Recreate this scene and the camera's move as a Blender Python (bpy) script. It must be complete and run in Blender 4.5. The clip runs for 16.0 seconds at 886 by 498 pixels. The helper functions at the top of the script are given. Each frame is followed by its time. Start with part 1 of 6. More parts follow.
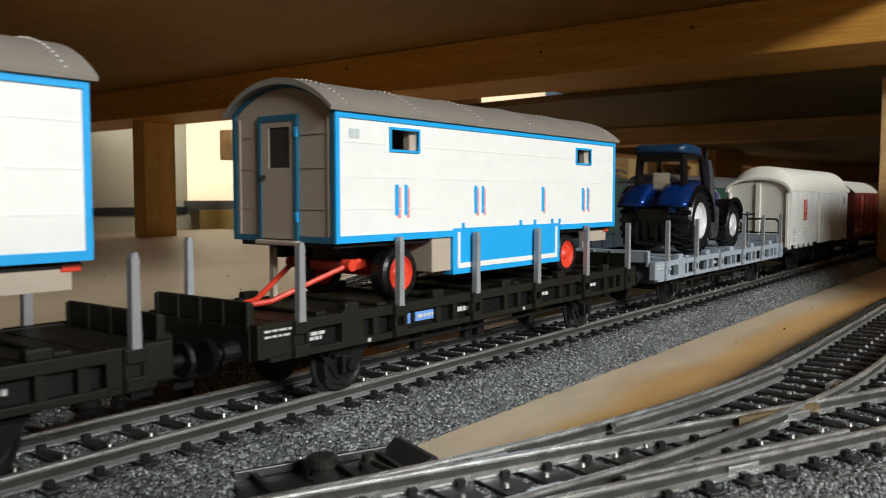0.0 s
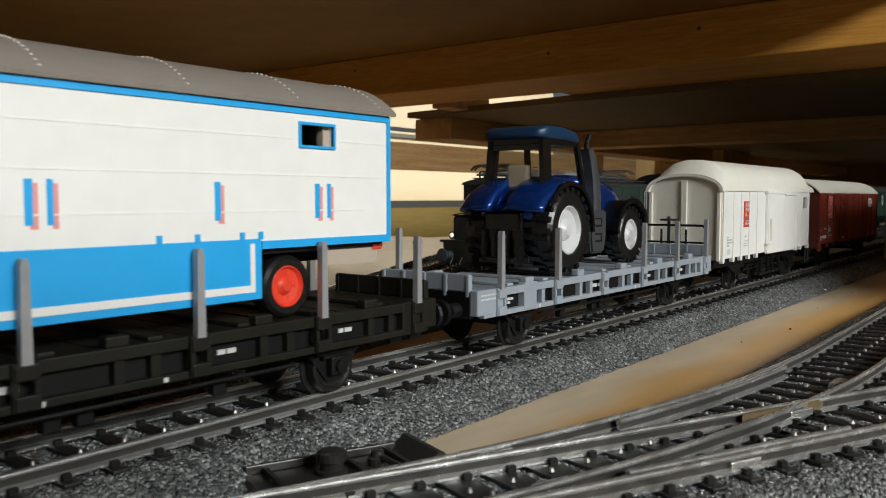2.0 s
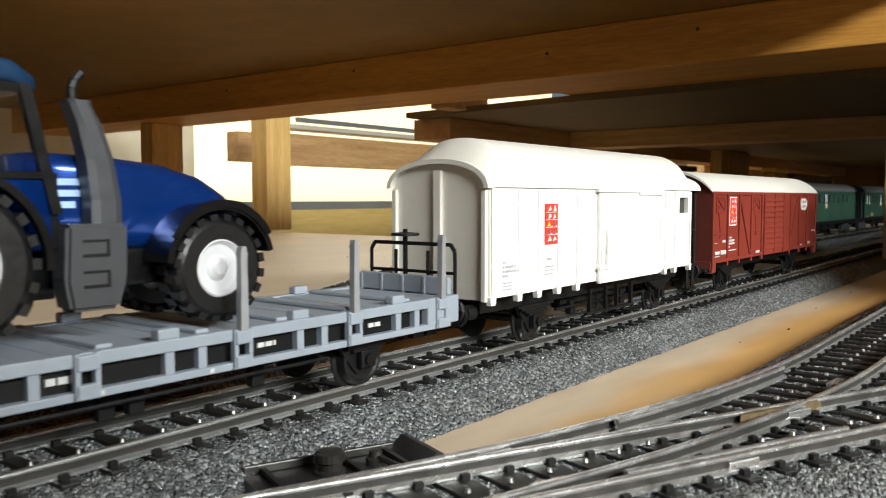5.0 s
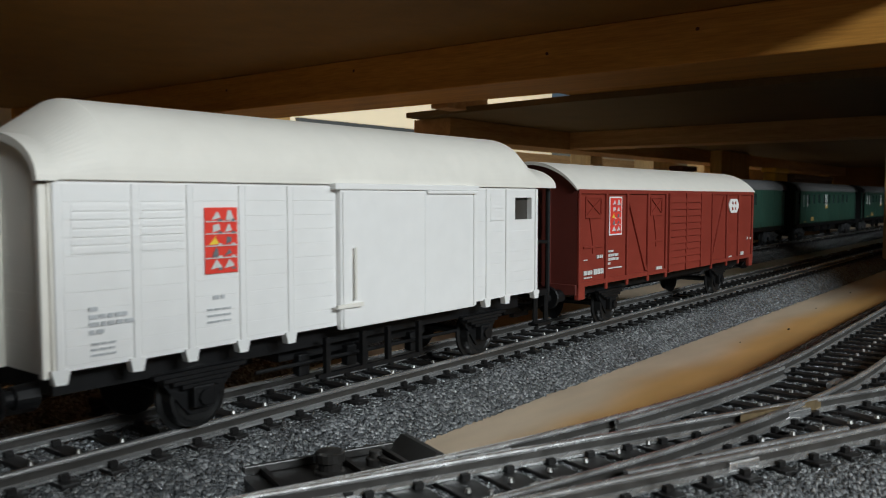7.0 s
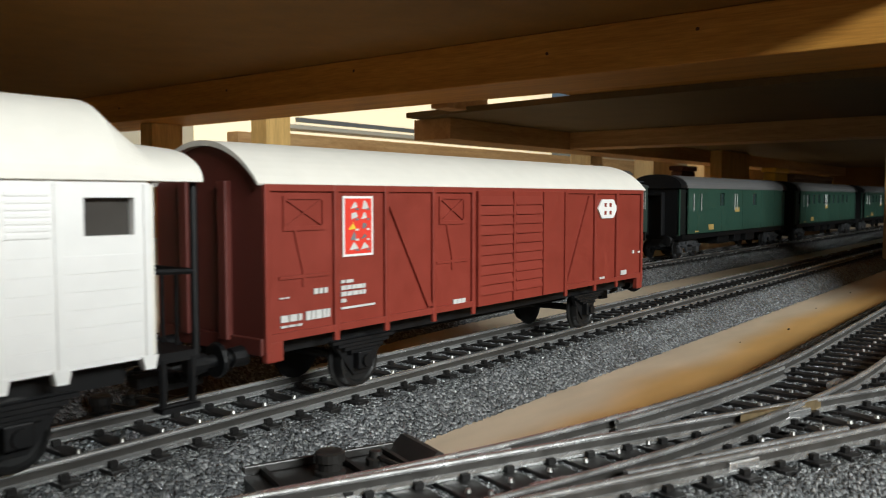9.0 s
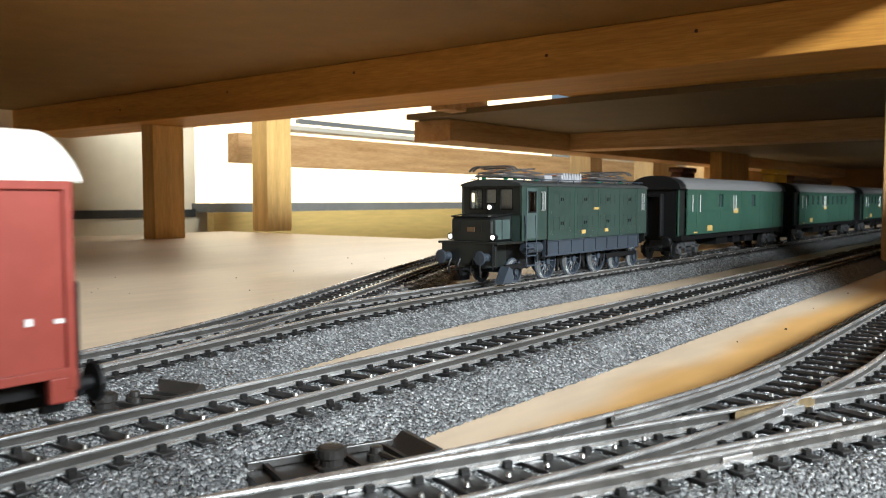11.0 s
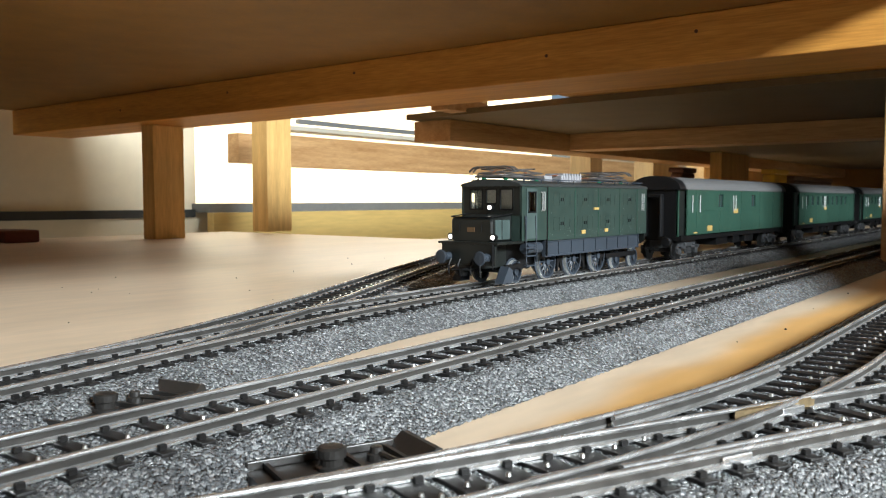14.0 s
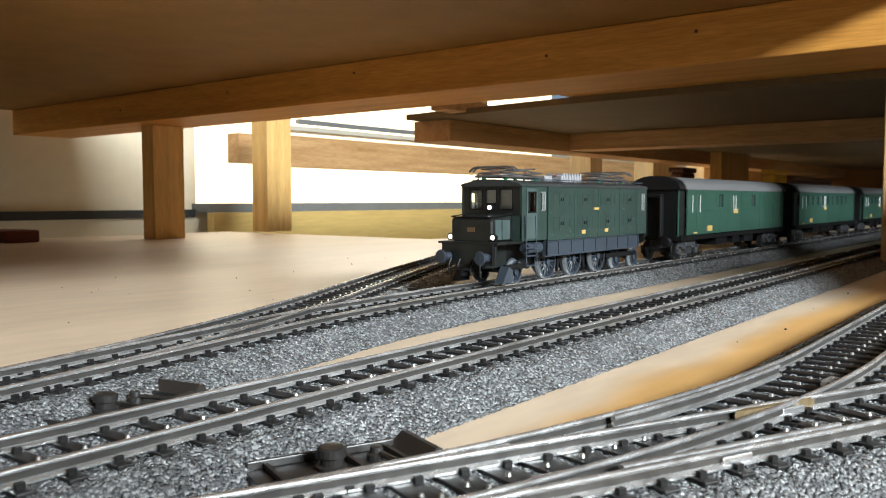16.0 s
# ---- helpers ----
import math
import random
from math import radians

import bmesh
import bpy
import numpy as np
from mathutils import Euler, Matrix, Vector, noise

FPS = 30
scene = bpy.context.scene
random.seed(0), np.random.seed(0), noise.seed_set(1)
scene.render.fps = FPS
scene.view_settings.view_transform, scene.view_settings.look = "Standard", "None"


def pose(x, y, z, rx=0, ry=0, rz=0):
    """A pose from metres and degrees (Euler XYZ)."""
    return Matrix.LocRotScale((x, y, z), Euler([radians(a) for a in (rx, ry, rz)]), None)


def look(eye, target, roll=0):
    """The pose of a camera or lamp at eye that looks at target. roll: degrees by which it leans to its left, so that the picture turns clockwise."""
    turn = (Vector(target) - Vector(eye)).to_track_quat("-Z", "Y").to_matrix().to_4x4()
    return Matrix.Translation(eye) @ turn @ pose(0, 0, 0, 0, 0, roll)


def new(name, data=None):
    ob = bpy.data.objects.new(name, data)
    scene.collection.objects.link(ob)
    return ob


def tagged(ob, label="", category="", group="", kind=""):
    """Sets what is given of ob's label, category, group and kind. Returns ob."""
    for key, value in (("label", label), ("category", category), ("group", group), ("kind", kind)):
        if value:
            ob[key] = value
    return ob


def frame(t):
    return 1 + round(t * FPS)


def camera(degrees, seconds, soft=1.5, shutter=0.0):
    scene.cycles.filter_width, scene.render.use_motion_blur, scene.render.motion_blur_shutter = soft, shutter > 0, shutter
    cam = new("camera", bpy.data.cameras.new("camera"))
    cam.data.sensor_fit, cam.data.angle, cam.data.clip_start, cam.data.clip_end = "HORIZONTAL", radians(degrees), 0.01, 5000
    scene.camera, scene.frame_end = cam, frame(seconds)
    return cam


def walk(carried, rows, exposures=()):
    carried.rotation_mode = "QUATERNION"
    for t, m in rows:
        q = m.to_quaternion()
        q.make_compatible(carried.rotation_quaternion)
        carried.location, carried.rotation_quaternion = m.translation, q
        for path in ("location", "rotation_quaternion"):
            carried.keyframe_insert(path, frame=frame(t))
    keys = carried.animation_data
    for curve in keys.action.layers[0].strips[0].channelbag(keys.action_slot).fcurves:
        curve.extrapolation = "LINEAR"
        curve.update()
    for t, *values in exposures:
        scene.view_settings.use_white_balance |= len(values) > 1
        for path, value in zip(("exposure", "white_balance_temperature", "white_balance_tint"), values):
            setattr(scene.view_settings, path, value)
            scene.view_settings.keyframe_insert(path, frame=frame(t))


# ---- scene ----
F_DEG = 56.8
YAW, TILT = 37.88, 3.59       # the camera's heading off the tracks' direction and its downward tilt, degrees
EYE = (0.0, 0.0, 0.0385)


def cam_pose(dx=0.0, dy=0.0, dz=0.0, turn=0.0, tilt=0.0):
    """Camera pose: metres off its stand (along its right, forward, up) and degrees off its heading."""
    a = radians(YAW)
    x = EYE[0] + dx * math.sin(a) + dy * math.cos(a)
    y = EYE[1] - dx * math.cos(a) + dy * math.sin(a)
    return pose(x, y, EYE[2] + dz, 90 - TILT + tilt, 0, YAW - 90 + turn)


cam = camera(F_DEG, 16.0, soft=0.9, shutter=0.25)
cam.data.dof.use_dof, cam.data.dof.focus_distance, cam.data.dof.aperture_fstop = True, 0.235, 64.0
walk(cam, [(0.0, cam_pose(-0.0001, 0.0026, 0.0001, -0.45, -0.09)), (0.5, cam_pose(0, 0.0027, 0.0001, -0.86, -0.06)), (1.0, cam_pose(0.0001, 0.0025, 0.0001, -0.65, -0.04)),
           (1.5, cam_pose(-0.0002, 0.0003, 0, 0.10, -0.02)), (2.0, cam_pose(-0.0001, 0, 0, 0.08, -0.02)), (3.0, cam_pose(-0.0001, 0, 0, 0.08, 0)), (4.0, cam_pose()), (9.2, cam_pose()),
           (11.3, cam_pose(0.0001, -0.0027, -0.0002, 0.01, 0.11)), (16.0, cam_pose(0.0001, -0.0027, -0.0002, 0.01, 0.12))],
     [(0.0, -0.90, 6250, 10), (2.0, -1.12, 6350, 10), (3.0, -0.70, 6500, 10), (3.5, -0.27, 6500, 10), (4.2, -0.12, 6450, 10), (6.3, -1.18, 6000, 10), (7.5, -1.53, 5850, 10),
      (8.5, -1.15, 5950, 10), (9.2, -0.72, 6200, 10), (11.3, 0.34, 5850, 10), (16.0, 0.34, 5850, 10)])


# ---- light ----
world = bpy.data.worlds.new("world")
scene.world = world
world.use_nodes = True
wn = world.node_tree.nodes
sky = wn.new("ShaderNodeTexSky")
sky.sky_type, sky.sun_disc, sky.sun_elevation, sky.sun_rotation = "NISHITA", False, radians(40), radians(150)
world.node_tree.links.new(sky.outputs[0], wn["Background"].inputs[0])
wn["Background"].inputs[1].default_value = 0.05


def window_lamp(name, eye, target, w, h, watts, color):
    d = bpy.data.lights.new(name, "AREA")
    d.shape, d.size, d.size_y, d.energy, d.color = "RECTANGLE", w, h, watts, color
    ob = new(name, d)
    ob.matrix_world = look(eye, target)
    return ob


window_lamp("daylight_behind_camera", (-0.1, -1.49, 0.74), (0.2, 0.12, 0.0), 1.3, 0.26, 84, (0.96, 0.98, 0.92))
window_lamp("daylight_far_window", (1.5, 1.195, 0.62), (1.3, 0.0, 0.1), 1.4, 0.52, 7, (1.0, 0.94, 0.82))

# ---- materials ----


def mat(name, color, rough=0.5, metal=0.0, var=0.15, scale=300.0, bump=0.1, dist=0.0002, spec=0.5, coat=0.0, dark=None, stretch=(1, 1, 1)):
    """A surface with broad stains, fine grain and a fine relief; scale is in features per metre."""
    m = bpy.data.materials.new(name)
    m.use_nodes = True
    nt = m.node_tree
    b = nt.nodes["Principled BSDF"]
    tc = nt.nodes.new("ShaderNodeTexCoord")
    mp = nt.nodes.new("ShaderNodeMapping")
    mp.inputs["Scale"].default_value = stretch
    nt.links.new(tc.outputs["Object"], mp.inputs[0])
    n1, n2 = nt.nodes.new("ShaderNodeTexNoise"), nt.nodes.new("ShaderNodeTexNoise")
    for n, s, d in ((n1, scale * 0.12, 3), (n2, scale, 4)):
        n.inputs["Scale"].default_value, n.inputs["Detail"].default_value = s, d
        nt.links.new(mp.outputs[0], n.inputs["Vector"])
    add = nt.nodes.new("ShaderNodeMath")
    add.operation = "ADD"
    nt.links.new(n1.outputs[0], add.inputs[0])
    nt.links.new(n2.outputs[0], add.inputs[1])
    half = nt.nodes.new("ShaderNodeMapRange")
    half.inputs["From Min"].default_value, half.inputs["From Max"].default_value = 0.65, 1.35
    nt.links.new(add.outputs[0], half.inputs[0])
    mix = nt.nodes.new("ShaderNodeMix")
    mix.data_type = "RGBA"
    lo = dark or tuple(c * (1 - var) for c in color)
    hi = tuple(min(1, c * (1 + var * 0.6)) for c in color)
    mix.inputs[6].default_value, mix.inputs[7].default_value = (*lo, 1), (*hi, 1)
    nt.links.new(half.outputs[0], mix.inputs[0])
    nt.links.new(mix.outputs[2], b.inputs["Base Color"])
    rr = nt.nodes.new("ShaderNodeMapRange")
    rr.inputs["To Min"].default_value, rr.inputs["To Max"].default_value = max(0.02, rough - 0.08), min(1, rough + 0.1)
    nt.links.new(n2.outputs[0], rr.inputs[0])
    nt.links.new(rr.outputs[0], b.inputs["Roughness"])
    b.inputs["Metallic"].default_value = metal
    b.inputs["Specular IOR Level"].default_value = spec
    b.inputs["Coat Weight"].default_value = coat
    if bump:
        bp = nt.nodes.new("ShaderNodeBump")
        bp.inputs["Strength"].default_value, bp.inputs["Distance"].default_value = bump, dist
        nt.links.new(n2.outputs[0], bp.inputs["Height"])
        nt.links.new(bp.outputs[0], b.inputs["Normal"])
    return m


def wood(name, color, dark, along, rough=0.55):
    """Planed timber, its grain running along the axis named."""
    st = [1.0, 1.0, 1.0]
    st["xyz".index(along)] = 0.06
    m = mat(name, color, rough, var=0.3, scale=900.0, bump=0.15, dist=0.0003, dark=dark, stretch=st)
    return m


def glow(name, color, strength):
    m = bpy.data.materials.new(name)
    m.use_nodes = True
    b = m.node_tree.nodes["Principled BSDF"]
    b.inputs["Base Color"].default_value = (*color, 1)
    b.inputs["Emission Color"].default_value = (*color, 1)
    b.inputs["Emission Strength"].default_value = strength
    return m


def glass(name, color=(1, 1, 1), rough=0.02):
    m = bpy.data.materials.new(name)
    m.use_nodes = True
    b = m.node_tree.nodes["Principled BSDF"]
    b.inputs["Base Color"].default_value = (*color, 1)
    b.inputs["Roughness"].default_value = rough
    b.inputs["Transmission Weight"].default_value = 1.0
    b.inputs["IOR"].default_value = 1.45
    return m


PINE = wood("pine", (0.62, 0.40, 0.19), (0.42, 0.22, 0.08), "y")
PINE_X = wood("pine_along", (0.62, 0.40, 0.19), (0.42, 0.22, 0.08), "x")
PINE_Z = wood("pine_upright", (0.80, 0.54, 0.20), (0.62, 0.37, 0.12), "z")
PINE_RED = wood("pine_orange", (0.68, 0.34, 0.065), (0.50, 0.21, 0.03), "y")
PLY = mat("birch_plywood", (0.66, 0.525, 0.375), 0.40, var=0.16, scale=160, bump=0.03, spec=0.32, stretch=(0.3, 1, 1))


def honey_band(m, y0, y1, color):
    """Honey-coloured tint along the board's front strip, fading unevenly at its edge."""
    nt = m.node_tree
    b = nt.nodes["Principled BSDF"]
    old = b.inputs["Base Color"].links[0].from_socket
    tc = nt.nodes.new("ShaderNodeTexCoord")
    sep = nt.nodes.new("ShaderNodeSeparateXYZ")
    nt.links.new(tc.outputs["Object"], sep.inputs[0])
    n = nt.nodes.new("ShaderNodeTexNoise")
    n.inputs["Scale"].default_value, n.inputs["Detail"].default_value = 14.0, 3.0
    nt.links.new(tc.outputs["Object"], n.inputs["Vector"])
    ad = nt.nodes.new("ShaderNodeMath")
    ad.operation = "MULTIPLY_ADD"
    ad.inputs[1].default_value = 0.02
    nt.links.new(n.outputs[0], ad.inputs[0])
    nt.links.new(sep.outputs[1], ad.inputs[2])
    mr = nt.nodes.new("ShaderNodeMapRange")
    mr.inputs["From Min"].default_value, mr.inputs["From Max"].default_value = y0 + 0.01, y1 + 0.01
    mr.inputs["To Min"].default_value, mr.inputs["To Max"].default_value = 1.0, 0.0
    mr.interpolation_type = "SMOOTHSTEP"
    nt.links.new(ad.outputs[0], mr.inputs[0])
    mix = nt.nodes.new("ShaderNodeMix")
    mix.data_type = "RGBA"
    mix.blend_type = "MULTIPLY"
    mix.inputs[7].default_value = (*color, 1)
    nt.links.new(mr.outputs[0], mix.inputs[0])
    nt.links.new(old, mix.inputs[6])
    nt.links.new(mix.outputs[2], b.inputs["Base Color"])


honey_band(PLY, 0.081, 0.095, (0.98, 0.72, 0.36))
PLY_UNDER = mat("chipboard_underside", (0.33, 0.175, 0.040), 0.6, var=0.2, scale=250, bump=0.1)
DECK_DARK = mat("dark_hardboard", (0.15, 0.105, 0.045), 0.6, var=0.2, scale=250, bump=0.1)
RAIL = mat("nickel_rail", (0.78, 0.77, 0.75), 0.25, 0.84, var=0.55, scale=700, bump=0.25, dist=0.00005, stretch=(0.1, 1, 1))
RAIL_WEB = mat("dark_rail_web", (0.075, 0.07, 0.064), 0.4, 0.5, var=0.4, scale=700, bump=0.15, dist=0.00005, stretch=(0.1, 1, 1))
SLEEPER = mat("sleeper_plastic", (0.011, 0.010, 0.0095), 0.42, spec=0.35, var=0.4, scale=900, bump=0.25)


def grain_bed(name, color):
    """Glossy rounded granules on dark foam."""
    m = mat(name, color, 0.15, var=0.5, scale=900, bump=0, spec=1.0)
    nt = m.node_tree
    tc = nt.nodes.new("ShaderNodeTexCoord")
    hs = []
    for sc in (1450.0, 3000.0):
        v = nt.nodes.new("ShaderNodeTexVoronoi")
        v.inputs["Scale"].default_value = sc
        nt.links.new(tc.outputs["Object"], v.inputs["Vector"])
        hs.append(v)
    # some of the grains are paler: glints painted into the base colour
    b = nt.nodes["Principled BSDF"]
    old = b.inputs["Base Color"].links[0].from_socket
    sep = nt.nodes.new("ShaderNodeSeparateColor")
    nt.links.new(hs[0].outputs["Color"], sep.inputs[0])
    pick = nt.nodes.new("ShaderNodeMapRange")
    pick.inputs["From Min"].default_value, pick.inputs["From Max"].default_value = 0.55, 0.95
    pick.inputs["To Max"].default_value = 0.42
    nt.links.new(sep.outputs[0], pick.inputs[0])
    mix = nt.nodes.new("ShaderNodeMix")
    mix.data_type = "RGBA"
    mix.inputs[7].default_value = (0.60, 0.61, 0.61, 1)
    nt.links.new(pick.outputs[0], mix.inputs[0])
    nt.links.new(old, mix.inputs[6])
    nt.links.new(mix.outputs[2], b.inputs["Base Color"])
    domes = []
    for v in hs:
        sq = nt.nodes.new("ShaderNodeMath")
        sq.operation = "POWER"
        sq.inputs[1].default_value = 2.0
        nt.links.new(v.outputs["Distance"], sq.inputs[0])
        domes.append(sq)
    sub = nt.nodes.new("ShaderNodeMath")
    sub.operation = "MULTIPLY"
    sub.inputs[1].default_value = -0.22
    nt.links.new(domes[1].outputs[0], sub.inputs[0])
    add = nt.nodes.new("ShaderNodeMath")
    add.operation = "MULTIPLY_ADD"
    add.inputs[1].default_value = -1.0
    nt.links.new(domes[0].outputs[0], add.inputs[0])
    nt.links.new(sub.outputs[0], add.inputs[2])
    bp = nt.nodes.new("ShaderNodeBump")
    bp.inputs["Strength"].default_value, bp.inputs["Distance"].default_value = 1.0, 0.0010
    nt.links.new(add.outputs[0], bp.inputs["Height"])
    nt.links.new(bp.outputs[0], nt.nodes["Principled BSDF"].inputs["Normal"])
    return m


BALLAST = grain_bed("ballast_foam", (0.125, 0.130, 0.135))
STUD = mat("stud_metal", (0.45, 0.44, 0.42), 0.38, 1.0, bump=0)
BLACK = mat("black_plastic", (0.005, 0.005, 0.0055), 0.5, spec=0.3, var=0.3, scale=500, bump=0.1)
BLACK_MET = mat("blackened_wheel", (0.012, 0.012, 0.012), 0.4, 0.3, var=0.3, bump=0.05)
OLIVE = mat("olive_plastic", (0.012, 0.0115, 0.008), 0.5, spec=0.25, var=0.18, scale=300, bump=0.08)
GREY = mat("grey_plastic", (0.29, 0.325, 0.375), 0.45, var=0.08, scale=300, bump=0.06)
STAKE = mat("stake_grey", (0.33, 0.33, 0.345), 0.4, 0.2, var=0.12, scale=300, bump=0.05)
WHITE = mat("white_plastic", (0.80, 0.79, 0.77), 0.42, var=0.04, scale=250, bump=0.05)
CREAM = mat("cream_white_plastic", (0.78, 0.75, 0.68), 0.45, var=0.05, scale=250, bump=0.05)
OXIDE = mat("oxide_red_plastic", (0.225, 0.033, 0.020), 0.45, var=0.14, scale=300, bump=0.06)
# darker copy of the oxide red: the wagon ends' shade is in the colour
OXIDE_SHADED = mat("shaded_oxide_plastic", (0.12, 0.025, 0.018), 0.5, var=0.14, scale=300, bump=0.06)
GREEN = mat("fir_green_paint", (0.025, 0.064, 0.045), 0.4, var=0.22, scale=260, bump=0.06)
SLATE = mat("slate_blue_frame", (0.033, 0.042, 0.055), 0.45, var=0.2, scale=300, bump=0.06)
ROOF_GREY = mat("roof_grey", (0.11, 0.11, 0.11), 0.5, var=0.12, scale=200, bump=0.06)

PALE = mat("pale_bare_metal", (0.55, 0.56, 0.55), 0.35, 0.6, var=0.15, scale=500, bump=0.03)

MM = 0.001


def part(name, bm, material, parent=None, label="", smooth=False):
    """Links a bmesh drawn in millimetres as one mesh object under a thing or a part."""
    bmesh.ops.scale(bm, vec=(MM, MM, MM), verts=bm.verts)
    bmesh.ops.recalc_face_normals(bm, faces=bm.faces)
    me = bpy.data.meshes.new(name)
    bm.to_mesh(me)
    bm.free()
    for m in (material if isinstance(material, (list, tuple)) else [material]):
        me.materials.append(m)
    if smooth:
        for p in me.polygons:
            p.use_smooth = True
    ob = new(name, me)
    ob.parent = parent
    return tagged(ob, label)


def each(name, boxes, material, parent, bev=0.0, label=""):
    """Boxes of one kind, each a part of its own."""
    for b in boxes:
        part(name, bx(*b, bev), material, parent, label)


def thing(name, label, category, x=0, y=0, z=0, group="", rz=0):
    ob = new(name)
    ob.empty_display_size = 0.01
    ob.matrix_basis = pose(x * MM, y * MM, z * MM, 0, 0, rz)
    return tagged(ob, label, category, group)


def box(bm, x0, x1, y0, y1, z0, z1, bev=0.0, mi=0):
    vs = [bm.verts.new((x, y, z)) for x in (x0, x1) for y in (y0, y1) for z in (z0, z1)]
    fs = [bm.faces.new([vs[i] for i in q]) for q in ((0, 1, 3, 2), (4, 6, 7, 5), (0, 4, 5, 1), (2, 3, 7, 6), (0, 2, 6, 4), (1, 5, 7, 3))]
    for f in fs:
        f.material_index = mi
    if bev:
        es = list({e for f in fs for e in f.edges})
        r = bmesh.ops.bevel(bm, geom=es, offset=bev, segments=2, affect="EDGES", profile=0.5)
        for f in r["faces"]:
            f.material_index = mi
    return bm


def bx(*a, **k):
    return box(bmesh.new(), *a, **k)


def cyl(bm, p0, p1, r0, r1=None, seg=12, cap=True, mi=0):
    p0, p1 = Vector(p0), Vector(p1)
    r1 = r0 if r1 is None else r1
    q = (p1 - p0).to_track_quat("Z", "Y")
    rings = []
    for p, r in ((p0, r0), (p1, r1)):
        rings.append([bm.verts.new(p + q @ Vector((r * math.cos(a), r * math.sin(a), 0))) for a in (2 * math.pi * i / seg for i in range(seg))])
    for i in range(seg):
        j = (i + 1) % seg
        bm.faces.new((rings[0][i], rings[0][j], rings[1][j], rings[1][i])).material_index = mi
    if cap:
        bm.faces.new(rings[0][::-1]).material_index = mi
        bm.faces.new(rings[1]).material_index = mi
    return bm


def sweep(bm, pts, r, seg=6, mi=0):
    """A round bar along a line of points."""
    for a, b in zip(pts, pts[1:]):
        cyl(bm, a, b, r, seg=seg, mi=mi)
    return bm


def turned(bm, axis_p, axis_d, prof, seg=24, mi=0):
    """A solid of revolution: prof is (along, radius) pairs."""
    q = Vector(axis_d).to_track_quat("Z", "Y")
    p = Vector(axis_p)
    rings = []
    for a, r in prof:
        rings.append([bm.verts.new(p + q @ Vector((r * math.cos(t), r * math.sin(t), a))) for t in (2 * math.pi * i / seg for i in range(seg))])
    for ra, rb in zip(rings, rings[1:]):
        for i in range(seg):
            j = (i + 1) % seg
            bm.faces.new((ra[i], ra[j], rb[j], rb[i])).material_index = mi
    bm.faces.new(rings[0][::-1]).material_index = mi
    bm.faces.new(rings[-1]).material_index = mi
    return bm


def extrude(bm, prof, a0, a1, axis="x", mi=0):
    """A closed outline (two coordinates) drawn out along an axis from a0 to a1."""
    def at(a, u, v):
        return {"x": (a, u, v), "y": (u, a, v), "z": (u, v, a)}[axis]
    r0 = [bm.verts.new(at(a0, u, v)) for u, v in prof]
    r1 = [bm.verts.new(at(a1, u, v)) for u, v in prof]
    n = len(prof)
    for i in range(n):
        j = (i + 1) % n
        bm.faces.new((r0[i], r0[j], r1[j], r1[i])).material_index = mi
    bm.faces.new(r0[::-1]).material_index = mi
    bm.faces.new(r1).material_index = mi
    return bm


def spline(pts, step=4.0):
    """A smooth line through points in the plan, with its heading at each place."""
    P = [Vector(p) for p in pts]
    P = [P[0] * 2 - P[1]] + P + [P[-1] * 2 - P[-2]]
    out = []
    for a, b, c, d in zip(P, P[1:], P[2:], P[3:]):
        n = max(1, int((c - b).length / step))
        for i in range(n):
            t = i / n
            out.append(0.5 * (2 * b + (c - a) * t + (2 * a - 5 * b + 4 * c - d) * t * t + (3 * b - a - 3 * c + d) * t ** 3))
    out.append(P[-2])
    return out


def headings(line):
    hs = []
    for i in range(len(line)):
        d = line[min(i + 1, len(line) - 1)] - line[max(i - 1, 0)]
        hs.append(d.normalized())
    return hs


def strip(line, prof, z=0.0):
    """A closed outline (side, height) swept along a line in the plan; side is to the left of the way."""
    bm = bmesh.new()
    rings = []
    for p, h in zip(line, headings(line)):
        n = Vector((-h.y, h.x))
        rings.append([bm.verts.new((p.x + n.x * u, p.y + n.y * u, z + v)) for u, v in prof])
    k = len(prof)
    for ra, rb in zip(rings, rings[1:]):
        for i in range(k):
            j = (i + 1) % k
            low = -2.0 < prof[i][1] < -0.6 and -2.0 < prof[j][1] < -0.6
            bm.faces.new((ra[i], ra[j], rb[j], rb[i])).material_index = 1 if low else 0
    bm.faces.new(rings[0][::-1])
    bm.faces.new(rings[-1])
    return bm


def panelled(bm, x0, x1, z0, z1, holes, y0, y1):
    """A wall slab of boxes that leaves its openings free; holes are (xa, xb, za, zb)."""
    xs = sorted({x0, x1, *[h[0] for h in holes], *[h[1] for h in holes]})
    for a, b in zip(xs, xs[1:]):
        zs = [z0]
        for h in sorted((h for h in holes if h[0] <= a and h[1] >= b), key=lambda h: h[2]):
            zs += [h[2], h[3]]
        zs.append(z1)
        for c, d in zip(zs[::2], zs[1::2]):
            if d > c:
                box(bm, a, b, y0, y1, c, d)
    bmesh.ops.remove_doubles(bm, verts=bm.verts, dist=0.002)
    return bm


def arch(half, z0, rise, n=14):
    """Points of a shallow vault from one eave to the other."""
    r = (half * half + rise * rise) / (2 * rise)
    a = math.asin(half / r)
    return [(r * math.sin(-a + 2 * a * i / n), z0 + rise - r + r * math.cos(-a + 2 * a * i / n)) for i in range(n + 1)]

# ---- setting: room, boards, beams ----


def structure(name, bm, material, label="", category="", smooth=False):
    return tagged(part(name, bm, material, None, label, smooth), "", category, "", "structure")


